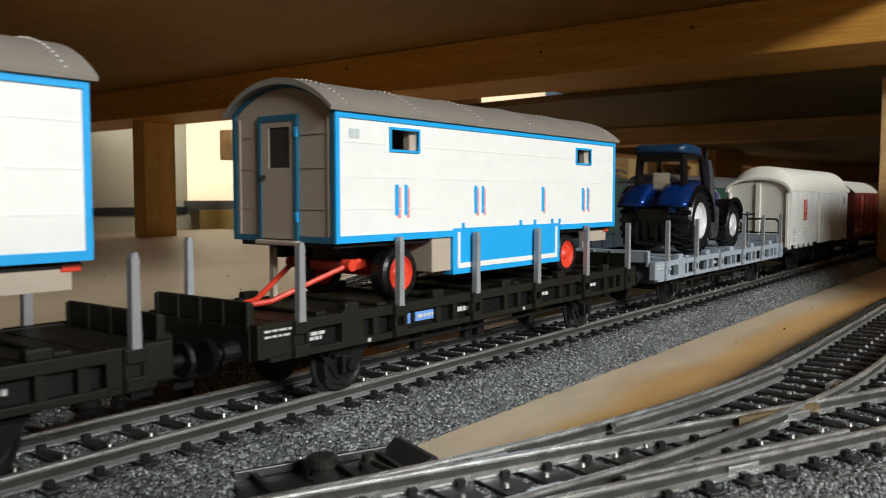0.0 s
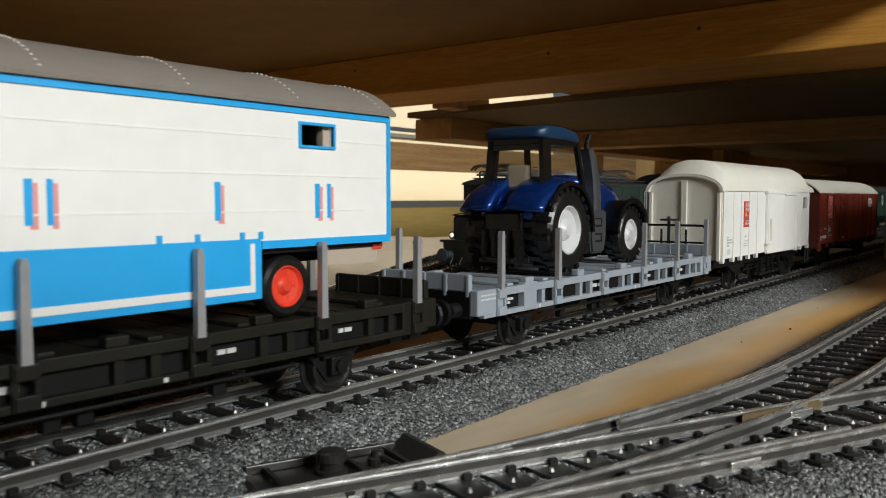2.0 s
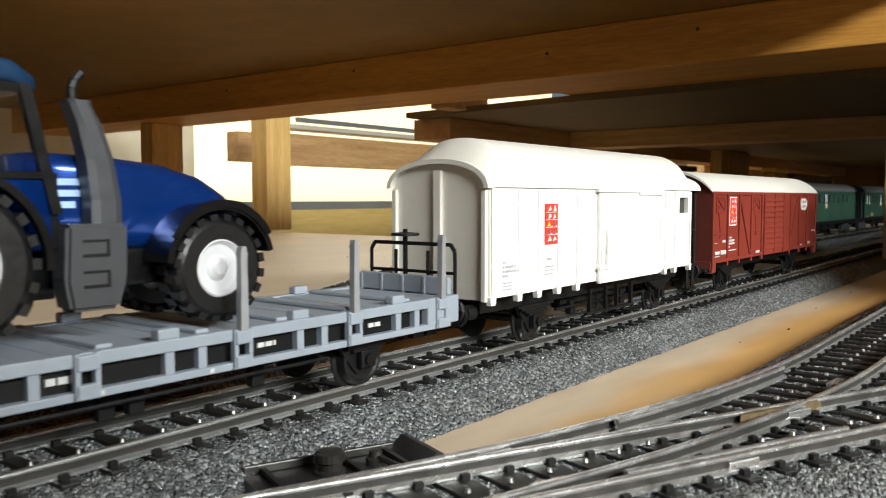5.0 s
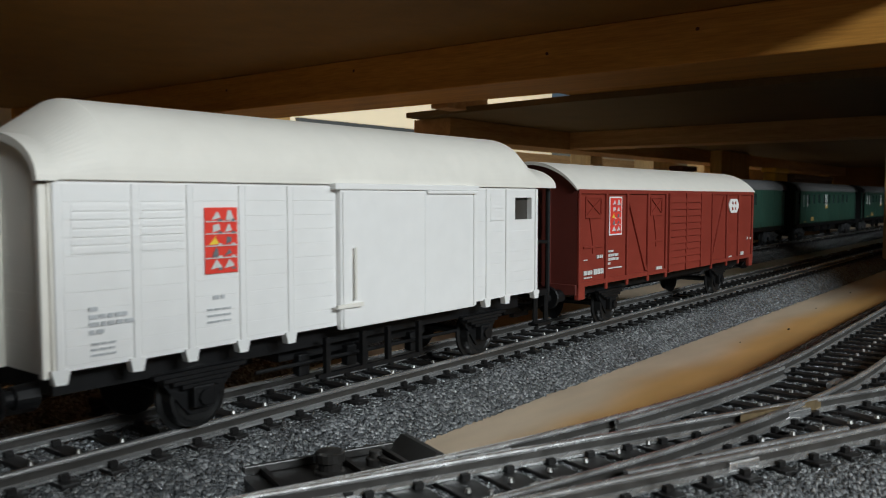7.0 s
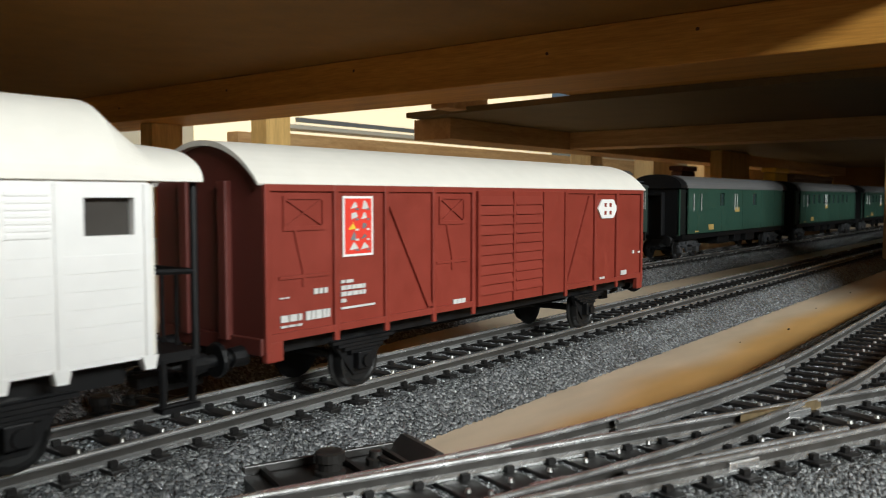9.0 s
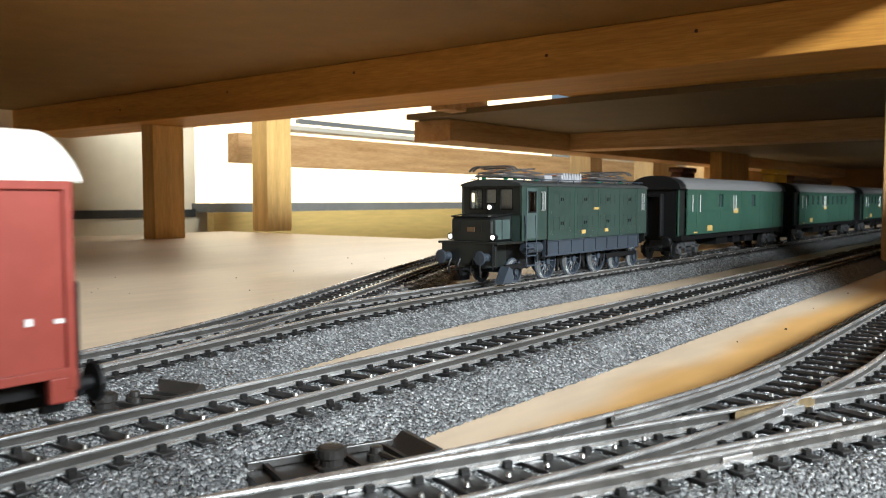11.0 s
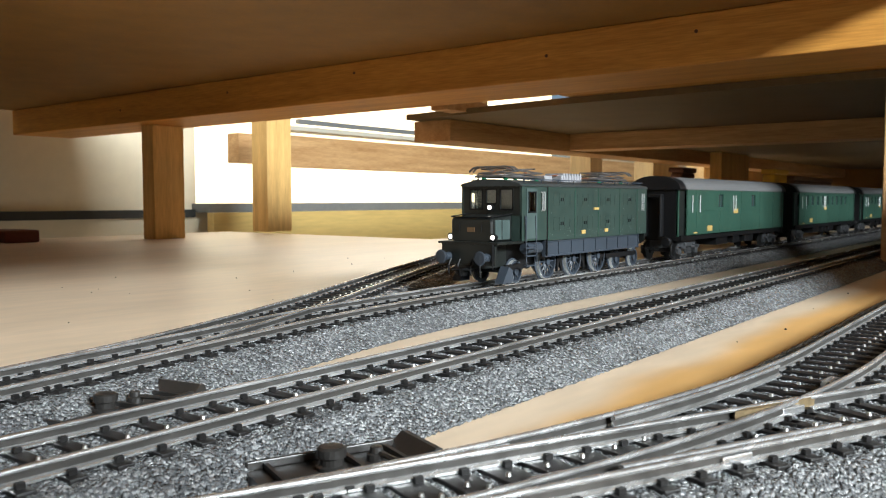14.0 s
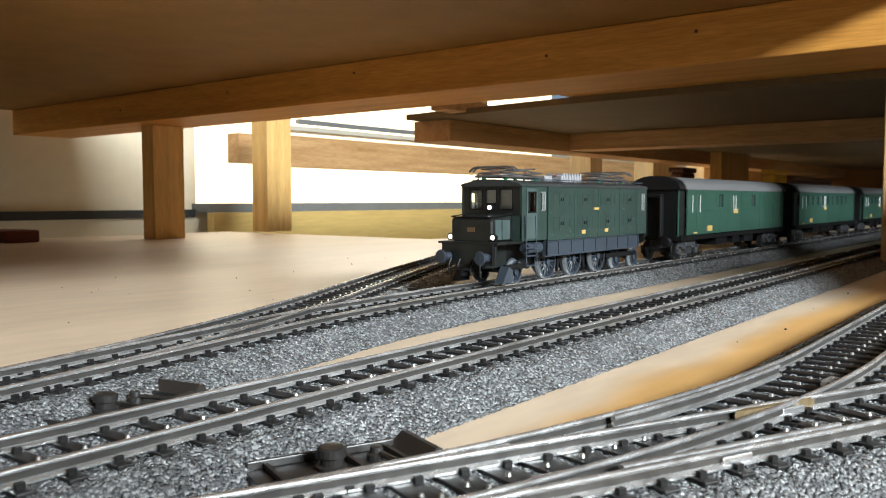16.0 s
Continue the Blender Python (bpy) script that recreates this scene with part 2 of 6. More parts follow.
WHITE_WOOD = mat("white_shelf", (0.62, 0.58, 0.48), 0.5, var=0.08, scale=100, bump=0.05)
WALL = mat("cream_wall_plaster", (0.80, 0.71, 0.52), 0.8, var=0.06, scale=60, bump=0.1)
ROOM = mat("room_panelling", (0.26, 0.22, 0.18), 0.7, var=0.12, scale=30, bump=0.1)
FLOOR = mat("grey_carpet", (0.22, 0.20, 0.18), 0.9, var=0.25, scale=200, bump=0.3)
structure("floor", bx(-2000, 4500, -1500, 1300, -920, -900), FLOOR, "grey carpeted floor of the railway room", "floor")
structure("ceiling", bx(-2000, 4500, -1500, 1300, 1550, 1570), ROOM, "brown panelled room ceiling", "ceiling")
structure("wall_west", bx(-2100, -2000, -1500, 1300, -900, 1550), ROOM, "plain brown side wall", "wall")
structure("wall_east", bx(4500, 4600, -1500, 1300, -900, 1550), ROOM, "plain brown side wall", "wall")
# the wall behind the camera and the far wall, each with its window
bm = panelled(bmesh.new(), -2000, 4500, -900, 1550, [(-770, 570, 590, 890)], -1600, -1500)
structure("wall_south", bm, ROOM, "plain brown wall with a window", "wall")
bm = panelled(bmesh.new(), -2000, 4500, -900, 1550, [(850, 2350, 31, 900)], 1200, 1300)
structure("wall_north", bm, WALL, "cream plastered wall with a wide window", "wall")
LEDGE = mat("grey_ledge", (0.20, 0.21, 0.21), 0.5, var=0.15, scale=100, bump=0.05)
DARK_EDGE = mat("dark_edge_strip", (0.03, 0.032, 0.03), 0.5, var=0.2, scale=100, bump=0.05)
structure("window_sill", bx(842, 3600, 1150, 1199.7, 16, 31), LEDGE, "grey window sill", "window sill")
structure("wall_strip", bx(-2000, 841, 1188, 1199.7, 8, 21), DARK_EDGE, "dark strip along the wall", "trim")
structure("low_board", bx(842, 3600, 1140, 1158, -60, 15.7, 1.0), mat("yellow_pine", (0.66, 0.47, 0.16), 0.5, var=0.2, scale=200, bump=0.1, stretch=(0.1, 1, 1)), "yellow pine board below the sill", "board")
structure("window_rail", bx(955, 3600, 1120, 1140, 96, 153, 1.0), PINE_X, "pine rail before the window", "beam")
structure("window_shelf", bx(935, 3600, 1100, 1148, 160, 168, 0.5), WHITE_WOOD, "pale shelf above the rail", "shelf")
structure("shelf_edge", bx(1000, 3600, 1102, 1112, 173, 181, 0.5), LEDGE, "grey shelf edge", "trim")
structure("far_block", bx(880, 950, 1120, 1150, 100, 150, 1.0), PINE_X, "pine block beside the post", "beam")
structure("dark_red_block", bx(410, 448, 925, 985, -9.9, 4, 2.0), mat("red_brown_block", (0.16, 0.045, 0.03), 0.5, var=0.2, scale=200), "red-brown block lying on the board", "block")
# bright overcast sky beyond the far window
structure("backdrop", bx(500, 2900, 1700, 1710, -600, 1500), glow("bright_sky", (1.0, 0.88, 0.62), 1.25), "bright overcast sky outside the window", "sky")

BOARD_Z = -10.0
bm = bmesh.new()
extrude(bm, [(-700, -60), (-700, 1010), (770, 1010), (770, 620), (3200, 620), (3200, -60)], BOARD_Z - 16, BOARD_Z, "z")
structure("lower_board", bm, PLY, "pale birch plywood board under the tracks", "layout board")
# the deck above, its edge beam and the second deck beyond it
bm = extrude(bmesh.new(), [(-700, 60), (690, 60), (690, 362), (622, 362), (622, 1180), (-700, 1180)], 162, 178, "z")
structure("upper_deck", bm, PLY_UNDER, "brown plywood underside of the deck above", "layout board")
structure("edge_beam", bx(538, 622, 60, 1180, 128, 161.8, 1.0), PINE_RED, "orange pine beam carrying the upper deck", "beam")
structure("deck_packer", bx(622.3, 690, 479, 499, 124, 161.8, 0.5), PINE, "pine packer between beam and deck", "beam")
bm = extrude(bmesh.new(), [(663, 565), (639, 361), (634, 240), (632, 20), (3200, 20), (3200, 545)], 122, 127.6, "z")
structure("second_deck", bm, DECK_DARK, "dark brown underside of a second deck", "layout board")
structure("deck_lip", bx(622.3, 645, 60, 358, 127.9, 161.8, 0.8), PINE_RED, "brown timber closing the decks' joint", "beam")
structure("deck_joist", bx(683, 3200, 522, 571, 99.6, 121.8, 0.8), PINE_X, "pine joist under the second deck", "beam")
structure("cross_joist", bx(935, 980, 20, 521, 101, 121.8, 0.8), PINE, "pine cross joist under the second deck", "beam")


for ky, kz in ((702, 149), (520, 152), (320, 146), (905, 144), (205, 150)):
    knot = cyl(bmesh.new(), (537.6, ky, kz), (538.2, ky, kz), 1.3, seg=10)
    structure("beam_knot", knot, mat("pine_knot", (0.12, 0.05, 0.02), 0.6, bump=0) if "pine_knot" not in bpy.data.materials else bpy.data.materials["pine_knot"], "dark knot in the pine beam", "knot")


# pine paled so that the window's light on the far posts is in the colour
PINE_LIT = wood("window_lit_pine", (0.85, 0.72, 0.46), (0.72, 0.56, 0.32), "z")


def post(name, x0, x1, y0, y1, z1, label, timber=None):
    t = thing(name, label, "post", (x0 + x1) / 2, (y0 + y1) / 2, BOARD_Z, "posts under the deck")
    dx, dy = (x1 - x0) / 2, (y1 - y0) / 2
    part("post_timber", bx(-dx, dx, -dy, dy, 0, z1 - BOARD_Z, 1.0), timber or PINE_Z, t)
    return t


post("wooden_post", 563, 606, 878, 902, 127.5, "square pine post standing on the plywood board")
post("wooden_post", 798, 845, 950, 985, 161.5, "bright pine post standing on the plywood board")
# the right-hand part of the layout is boxed in
structure("side_panel", bx(650, 730, 84, 110.3, -9.9, 121.8, 0.8), PINE_X, "pine side panel beside the track", "panel")
# two added panels, out of view, that only keep the lamp off the ground
structure("front_panel", bx(-700, 30, -52, -42, -9.9, 95), PLY_UNDER, "low unseen brown panel added to shade the left foreground", "panel")
structure("front_panel", bx(400, 3200, -30, -20, -9.9, 98), PLY_UNDER, "unseen brown panel added to shade the tracks at the right", "panel")
structure("rear_panel_far", bx(1900, 3200, 612, 620, -9.9, 121.8), PLY_UNDER, "brown rear panel under the deck", "panel")
structure("end_panel_far", bx(2500, 2510, 105, 611, -9.9, 121.8), PLY_UNDER, "brown end panel under the deck", "panel")

for px, w in ((1096, 37), (1321, 110), (1559, 78)):
    post("wooden_post", px, px + w, 575, 610, 121.6, "pine post far along the second deck, coloured as window-lit", PINE_LIT)
post("wooden_post", 1440, 1590, 500, 521, 121.6, "brown shaded post under the second deck", PINE_Z)


def crate(name, x0, x1, y0, y1, z1, m, label):
    t = thing(name, label, "box", (x0 + x1) / 2, (y0 + y1) / 2, BOARD_Z)
    dx, dy = (x1 - x0) / 2, (y1 - y0) / 2
    part("box_body", bx(-dx, dx, -dy, dy, 0, z1 - BOARD_Z - 8, 3.0), m, t)
    part("box_lid", bx(-dx - 2, dx + 2, -dy - 2, dy + 2, z1 - BOARD_Z - 7.8, z1 - BOARD_Z, 2.0), m, t)


crate("storage_box", 1405, 1480, 400, 420, 88, mat("yellow_plastic", (0.75, 0.45, 0.03), 0.4, var=0.1, scale=60), "yellow plastic box beyond the coaches")
crate("storage_box", 1520, 1800, 400, 440, 80, mat("brown_card", (0.16, 0.09, 0.05), 0.7, var=0.2, scale=60), "brown cardboard box beyond the coaches")
crate("storage_box", 1235, 1290, 490, 510, 88, mat("dark_red_card", (0.13, 0.05, 0.03), 0.7, var=0.2, scale=60), "dark red box beyond the coaches")

# ---- tracks ----
RAIL_PROF = [(-0.95, -2.75), (0.95, -2.75), (0.95, -2.35), (0.25, -1.9), (0.25, -0.95), (0.5, -0.7), (0.54, -0.4), (0.48, -0.18), (0.34, -0.05), (0.14, 0.0), (-0.14, 0.0), (-0.34, -0.05), (-0.48, -0.18), (-0.54, -0.4), (-0.5, -0.7), (-0.25, -0.95), (-0.25, -1.9), (-0.95, -2.35)]
GAUGE = 8.75


def sleeper_mesh(half=12.4):
    bm = bmesh.new()
    box(bm, -1.5, 1.5, -half, half, -4.6, -2.85, 0.25)
    for s in (-1, 1):
        for o in (-1.9, 1.9):
            box(bm, -0.65, 0.65, s * GAUGE + o * 0.75 - 0.45, s * GAUGE + o * 0.75 + 0.45, -2.85, -1.95)
    bmesh.ops.scale(bm, vec=(MM, MM, MM), verts=bm.verts)
    me = bpy.data.meshes.new("sleeper")
    bm.to_mesh(me)
    bm.free()
    me.materials.append(SLEEPER)
    return me


def stud_mesh():
    bm = bmesh.new()
    cyl(bm, (0, 0, -2.7), (0, 0, -2.1), 0.5, 0.35, 8)
    bmesh.ops.scale(bm, vec=(MM, MM, MM), verts=bm.verts)
    me = bpy.data.meshes.new("contact_stud")
    bm.to_mesh(me)
    bm.free()
    me.materials.append(STUD)
    return me


SLEEPER_ME, STUD_ME = sleeper_mesh(), stud_mesh()


def lay_sleepers(line, parent, pitch=7.65, start=0.0, skip=None):
    hs = headings(line)
    dist, want = 0.0, start
    for a, b, h in zip(line, line[1:], hs):
        seg = (b - a).length
        while want <= dist + seg:
            p = a + (b - a) * ((want - dist) / seg)
            ang = math.degrees(math.atan2(h.y, h.x))
            if skip is None or not skip(p):
                for nm, me in (("sleeper", SLEEPER_ME), ("contact_stud", STUD_ME)):
                    s = new(nm, me)
                    s.parent = parent
                    s.matrix_basis = pose(p.x * MM, p.y * MM, 0, 0, 0, ang)
            want += pitch
        dist += seg


def rail_line(line, side):
    return [p + Vector((-h.y, h.x)) * side for p, h in zip(line, headings(line))]


def track(name, line, label, pitch=7.65, start=0.0, sleepers=True, sides=(GAUGE, -GAUGE)):
    t = thing(name, label, "railway track", 0, 0, 0, "railway tracks")
    for s in sides:
        part("rail", strip(rail_line(line, s), RAIL_PROF), [RAIL, RAIL_WEB], t)
    if sleepers:
        lay_sleepers(line, t, pitch, start)
    return t


def ballast(name, line, label, half=25.0, top=15.5, cell=0.7, rough=0.26):
    """A grainy foam bed: flat top, sloping shoulders, every grain a facet."""
    rng = np.random.default_rng(3)
    sides = np.arange(-half, half + 0.01, cell)
    rows = []
    for a, b, h in zip(line, line[1:], headings(line)):
        n = max(1, int(round((b - a).length / cell)))
        for i in range(n):
            p = a + (b - a) * (i / n)
            rows.append((p.x, p.y, h.x, h.y))
    rows = np.array(rows)
    m, k = len(rows), len(sides)
    j = rng.uniform(-1, 1, (3, m, k))
    u = sides[None, :] + j[0] * cell * 0.33
    along_way = j[1] * cell * 0.33
    px, py, hx, hy = (rows[:, q][:, None] for q in range(4))
    base = -3.5 - np.clip((np.abs(sides) - top) / (half - top), 0, 1)[None, :] * 6.3
    co = np.stack((px - hy * u + hx * along_way, py + hx * u + hy * along_way, base + j[2] * rough), axis=-1).reshape(-1, 3) * MM
    o = (np.arange(m - 1)[:, None] * k + np.arange(k - 1)[None, :]).reshape(-1)
    faces = np.stack((o, o + 1, o + k + 1, o + k), axis=-1)
    me = bpy.data.meshes.new(name)
    me.from_pydata(co.tolist(), [], faces.tolist())
    me.materials.append(BALLAST)
    return tagged(new(name, me), label, "ballast bed", "", "stuff")


LINE_B = spline([(-320, 126.3), (0, 126.3), (300, 126.3), (700, 126.3), (1200, 126.3), (1500, 126.3)], 10)
tagB = track("middle_track", LINE_B, "straight nickel-silver model track on a grey ballast bed", start=4.0)
ballast("ballast_bed_middle", LINE_B[30:], "grey grainy foam ballast bed under the middle track")

R, A0 = 424.0, radians(24.2)
arc = [Vector((224 - R * math.sin(a), 44.7 + R * (1 - math.cos(a)))) for a in (A0 * (1 - i / 24) for i in range(25))]
d0 = Vector((math.cos(A0), -math.sin(A0)))
lead = [arc[0] - d0 * s for s in range(140, 0, -7)]
LINE_C = lead + arc + [Vector((224 + 8 * i, 44.7)) for i in range(1, 90)]
LINE_C2 = [arc[0] + d0 * s for s in range(0, 330, 8)]
tagC = track("curved_turnout_track", LINE_C, "curved leg of a model turnout with black sleepers")
tagC2 = track("straight_turnout_track", LINE_C2, "straight leg of a model turnout with black sleepers")
ballast("ballast_bed_front", LINE_C[8:], "grey grainy foam ballast bed under the front track", 26)
ballast("ballast_bed_front_leg", LINE_C2, "grey grainy foam ballast bed under the turnout's straight leg", 26)

LINE_A = spline([(-120, 148), (0, 168), (73, 180.5), (140, 193.5), (195, 204), (258, 209.5), (320, 211), (600, 211), (1000, 211), (1500, 211)], 8)
LINE_A2 = spline([(73, 180.5), (130, 196), (204, 226), (262, 254), (348, 296), (453, 345), (660, 442)], 8)
tagA = track("rear_track", LINE_A, "rear model track with turnout on a grey ballast bed")
tagA2 = track("branching_track", LINE_A2, "branch track leaving across the plywood board")
ballast("ballast_bed_rear", LINE_A, "grey grainy foam ballast bed under the rear track", cell=0.8)
ballast("ballast_bed_branch", LINE_A2, "dark foam ballast bed under the branch track", 22, cell=1.3)

BLACK_SHINE = mat("black_turnout_plastic", (0.026, 0.024, 0.022), 0.34, var=0.3, scale=700, bump=0.15)


def turnout_drive(x, y, rz, label, hl=17.0, hw=6.5):
    """Low open drive tray with rims, a wedge end, a toothed knob and its lever."""
    t = thing("turnout_drive", label, "turnout drive", x, y, BOARD_Z + 0.1, "turnout drives", rz)
    bm = extrude(bmesh.new(), [(-hl, 0), (hl, 0), (hl - 1, 3.0), (-hl + 1, 3.0)], -hw, hw, "y")
    part("drive_base", bm, BLACK_SHINE, t)
    for ya in (-hw, hw - 0.9):
        part("tray_rim", bx(-hl + 1.2, hl - 5.5, ya, ya + 0.9, 3.0, 4.5, 0.2), BLACK_SHINE, t)
    bm = extrude(bmesh.new(), [(hl - 6.5, 3.0), (hl - 1, 3.0), (hl - 2.2, 5.4), (hl - 3.4, 5.6)], -hw, hw, "y")
    part("wedge_end", bm, BLACK_SHINE, t)
    bm = turned(bmesh.new(), (-3.0, 0, 3.0), (0, 0, 1), [(0, 2.6), (0.6, 2.6), (0.8, 2.0), (2.0, 2.0), (2.2, 2.5), (3.6, 2.5), (3.9, 2.0), (4.0, 0.6)], 18)
    part("drive_knob", bm, BLACK_SHINE, t)
    bm = turned(bmesh.new(), (5.5, 0.4, 3.0), (0, 0, 1), [(0, 1.7), (1.2, 1.7), (1.4, 1.2), (2.4, 1.1), (2.5, 0.4)], 14)
    part("drive_stud", bm, BLACK_SHINE, t)
    part("drive_lever", sweep(bmesh.new(), [(5.5, 0.4, 4.4), (7.5, -hw - 5, 4.4)], 0.5), BLACK_SHINE, t)
    for q in (-hl + 4, 0.8, hl - 8):
        part("tray_web", bx(q, q + 0.8, -hw + 0.9, hw - 0.9, 3.0, 4.0), BLACK_SHINE, t)


turnout_drive(96, 95, -22, "black turnout drive box beside the front turnout")
turnout_drive(93, 162, 12, "black turnout drive box beside the rear turnout", 20.0, 8.5)
turnout_drive(285, 249, 24, "black turnout drive box beside the branch track")

# check rails, crossing and joint plates of the front turnout
part("check_rail", strip(rail_line(LINE_C2, -GAUGE + 1.9)[8:15], RAIL_PROF), [RAIL, RAIL_WEB], tagC2)
part("check_rail", strip(rail_line(LINE_C, GAUGE - 1.9)[31:41], RAIL_PROF), [RAIL, RAIL_WEB], tagC)
FROG = mat("bronze_crossing", (0.42, 0.31, 0.17), 0.35, 0.7, var=0.3, scale=700, bump=0.1)
bm = bmesh.new()
extrude(bm, [(146.5, 46.6), (150, 46.0), (165, 41.4), (168, 38.2), (160, 40.6), (150, 44.6)], -2.4, -0.25, "z")
part("crossing", bm, FROG, tagC2, "bronze turnout crossing")
for x, y, a in ((103.8, 70.3, -24), (97.4, 56.6, -20), (160, 40.8, -22), (190, 40.2, -4), (124, 39.5, -24)):
    j = part("joint_plate", bx(-3.2, 3.2, -1.15, 1.15, -2.3, -0.9, 0.2), RAIL, tagC2)
    j.matrix_basis = pose(x * MM, y * MM, 0, 0, 0, a)

# crumbs of foam and dust lying on the board
rng = np.random.default_rng(11)
bm = bmesh.new()
for x, y in [(382, 90), (314, 83.2), (159, 309), (276, 88.5), (229, 382), (455, 91)] + [(rng.uniform(60, 520), rng.uniform(260, 560)) for k in range(26)]:
    r = rng.uniform(0.25, 0.6)
    cyl(bm, (x, y, BOARD_Z), (x + rng.uniform(-0.3, 0.3), y, BOARD_Z + r), r, r * 0.5, 6)
tagged(part("dust_specks", bm, SLEEPER, None, "dark crumbs scattered over the plywood board"), "", "crumbs", "", "stuff")

# ---- rolling stock ----
MOVING, ROLLING = [], []        # (thing, x, y, z) that travel; (wheelset, radius) that roll


def wheelset(parent, x, z, r=5.6, material=None, gauge=16.0, y0=0.0, spokes=0, turn=True):
    bm = bmesh.new()
    for s in (-1, 1):
        w = s * gauge / 2
        prof = [(0, r - 1.1), (0.2, r + 0.9), (0.7, r + 0.9), (0.9, r), (3.0, r - 0.25), (3.1, r - 0.9), (2.7, r - 1.3), (2.4, 1.6), (3.2, 1.5), (3.2, 0.4)]
        if spokes:
            prof = [(0, r - 1.2), (0.2, r + 0.8), (0.7, r + 0.8), (0.9, r), (2.6, r - 0.2), (2.7, r - 1.2)]
            turned(bm, (0, w, 0), (0, s, 0), [(0.6, 1.7), (3.0, 1.7), (3.0, 0.5)], 14)
            ring_open(bm, (0, w, 0), (0, s, 0), prof, 28)
            for k in range(spokes):
                a = 2 * math.pi * k / spokes
                cyl(bm, (1.2 * math.cos(a), w + s * 1.7, 1.2 * math.sin(a)), ((r - 1) * math.cos(a), w + s * 1.5, (r - 1) * math.sin(a)), 0.42, 0.36, 5)
        else:
            turned(bm, (0, w, 0), (0, s, 0), prof, 24)
    cyl(bm, (0, -gauge / 2 - 2, 0), (0, gauge / 2 + 2, 0), 1.0, seg=8)
    ob = part("wheelset", bm, material or BLACK_MET, parent)
    if spokes:
        for s in (-1, 1):
            bm = ring_open(bmesh.new(), (0, s * gauge / 2, 0), (0, s, 0), [(0.95, r + 0.06), (2.55, r - 0.1), (2.55, r - 0.5), (0.95, r - 0.5)], 28)
            part("tyre_tread", bm, PALE, ob, "polished wheel tread")
    ob.matrix_basis = pose(x * MM, y0 * MM, z * MM)
    if turn:
        ROLLING.append((ob, x, z, r))
    return ob


def ring_open(bm, axis_p, axis_d, prof, seg=24, mi=0):
    """A ring of revolution whose outline closes on itself."""
    q = Vector(axis_d).to_track_quat("Z", "Y")
    p = Vector(axis_p)
    rings = [[bm.verts.new(p + q @ Vector((r * math.cos(t), r * math.sin(t), a))) for t in (2 * math.pi * i / seg for i in range(seg))] for a, r in prof]
    for ra, rb in zip(rings, rings[1:] + rings[:1]):
        for i in range(seg):
            j = (i + 1) % seg
            bm.faces.new((ra[i], ra[j], rb[j], rb[i])).material_index = mi
    return bm


def buffers(parent, x, d, z=11.5, half=10.0, stock=None):
    for s in (-1, 1):
        bm = bmesh.new()
        turned(bm, (x, s * half, z), (d, 0, 0), [(0, 1.9), (3.2, 1.7), (3.3, 1.1), (5.2, 1.1), (5.3, 2.9), (5.9, 3.2), (6.3, 2.6), (6.45, 0.5)], 18)
        part("buffer", bm, stock or BLACK, parent)


def coupler(parent, x, d, z=7.0):
    bm = bmesh.new()
    box(bm, *sorted((x - 4 * d, x + 4 * d)), -1.6, 1.6, z - 1, z + 1, 0.2)
    sweep(bm, [(x + 3 * d, -3.2, z), (x + 8.2 * d, -3.2, z + 0.6), (x + 8.2 * d, 3.2, z + 0.6), (x + 3 * d, 3.2, z)], 0.45, 6)
    box(bm, *sorted((x + 2 * d, x + 6 * d)), -0.8, 0.8, z - 2.4, z + 0.4)
    part("coupling", bm, BLACK, parent)


def axle_guard(parent, x, z, y):
    """W-iron with leaf spring and axle box; y is the outer side."""
    s = 1 if y > 0 else -1
    bm = bmesh.new()
    y0, y1 = sorted((y - s * 1.3, y - s * 0.3))
    extrude(bm, [(x - 8.5, 10.5), (x + 8.5, 10.5), (x + 3.2, z - 1.5), (x + 1.8, z - 3.0), (x - 1.8, z - 3.0), (x - 3.2, z - 1.5)], y0, y1, "y")
    for k in range(4):
        w = 9 - 1.7 * k
        ya, yb = sorted((y - s * 0.4, y + s * 0.9))
        box(bm, x - w, x + w, ya, yb, 9.6 - 0.75 * k, 10.25 - 0.75 * k)
    ya, yb = sorted((y - s * 0.4, y + s * 1.4))
    box(bm, x - 2.1, x + 2.1, ya, yb, z - 1.7, z + 2.0, 0.3)
    cyl(bm, (x, y + s * 1.2, z), (x, y + s * 2.0, z), 1.3, seg=10)
    part("axle_guard", bm, BLACK, parent)


def brake_gear(parent, x0, x1):
    bm = bmesh.new()
    box(bm, x0, x1, -8, 8, 7.5, 9.6)
    for x in (x0 + (x1 - x0) * k for k in (0.12, 0.42, 0.5, 0.88)):
        box(bm, x - 1.4, x + 1.4, -9.5, -7.5, 4.2, 8.5, 0.3)
        box(bm, x - 1.4, x + 1.4, 7.5, 9.5, 4.2, 8.5, 0.3)
    sweep(bm, [(x0 - 8, -11, 7.2), (x1 + 8, -11, 7.2)], 0.4)
    cyl(bm, ((x0 + x1) / 2 - 6, 3, 6.2), ((x0 + x1) / 2 + 6, 3, 6.2), 2.3, seg=14)
    part("brake_gear", bm, BLACK, parent)


WRITE_W = mat("white_print", (0.60, 0.60, 0.58), 0.5, var=0.15, scale=1500, bump=0)
WRITE_B = mat("blue_print", (0.16, 0.33, 0.75), 0.5, var=0.12, scale=1500, bump=0)
WRITE_D = mat("grey_print", (0.16, 0.17, 0.18), 0.6, var=0.3, scale=1500, bump=0)


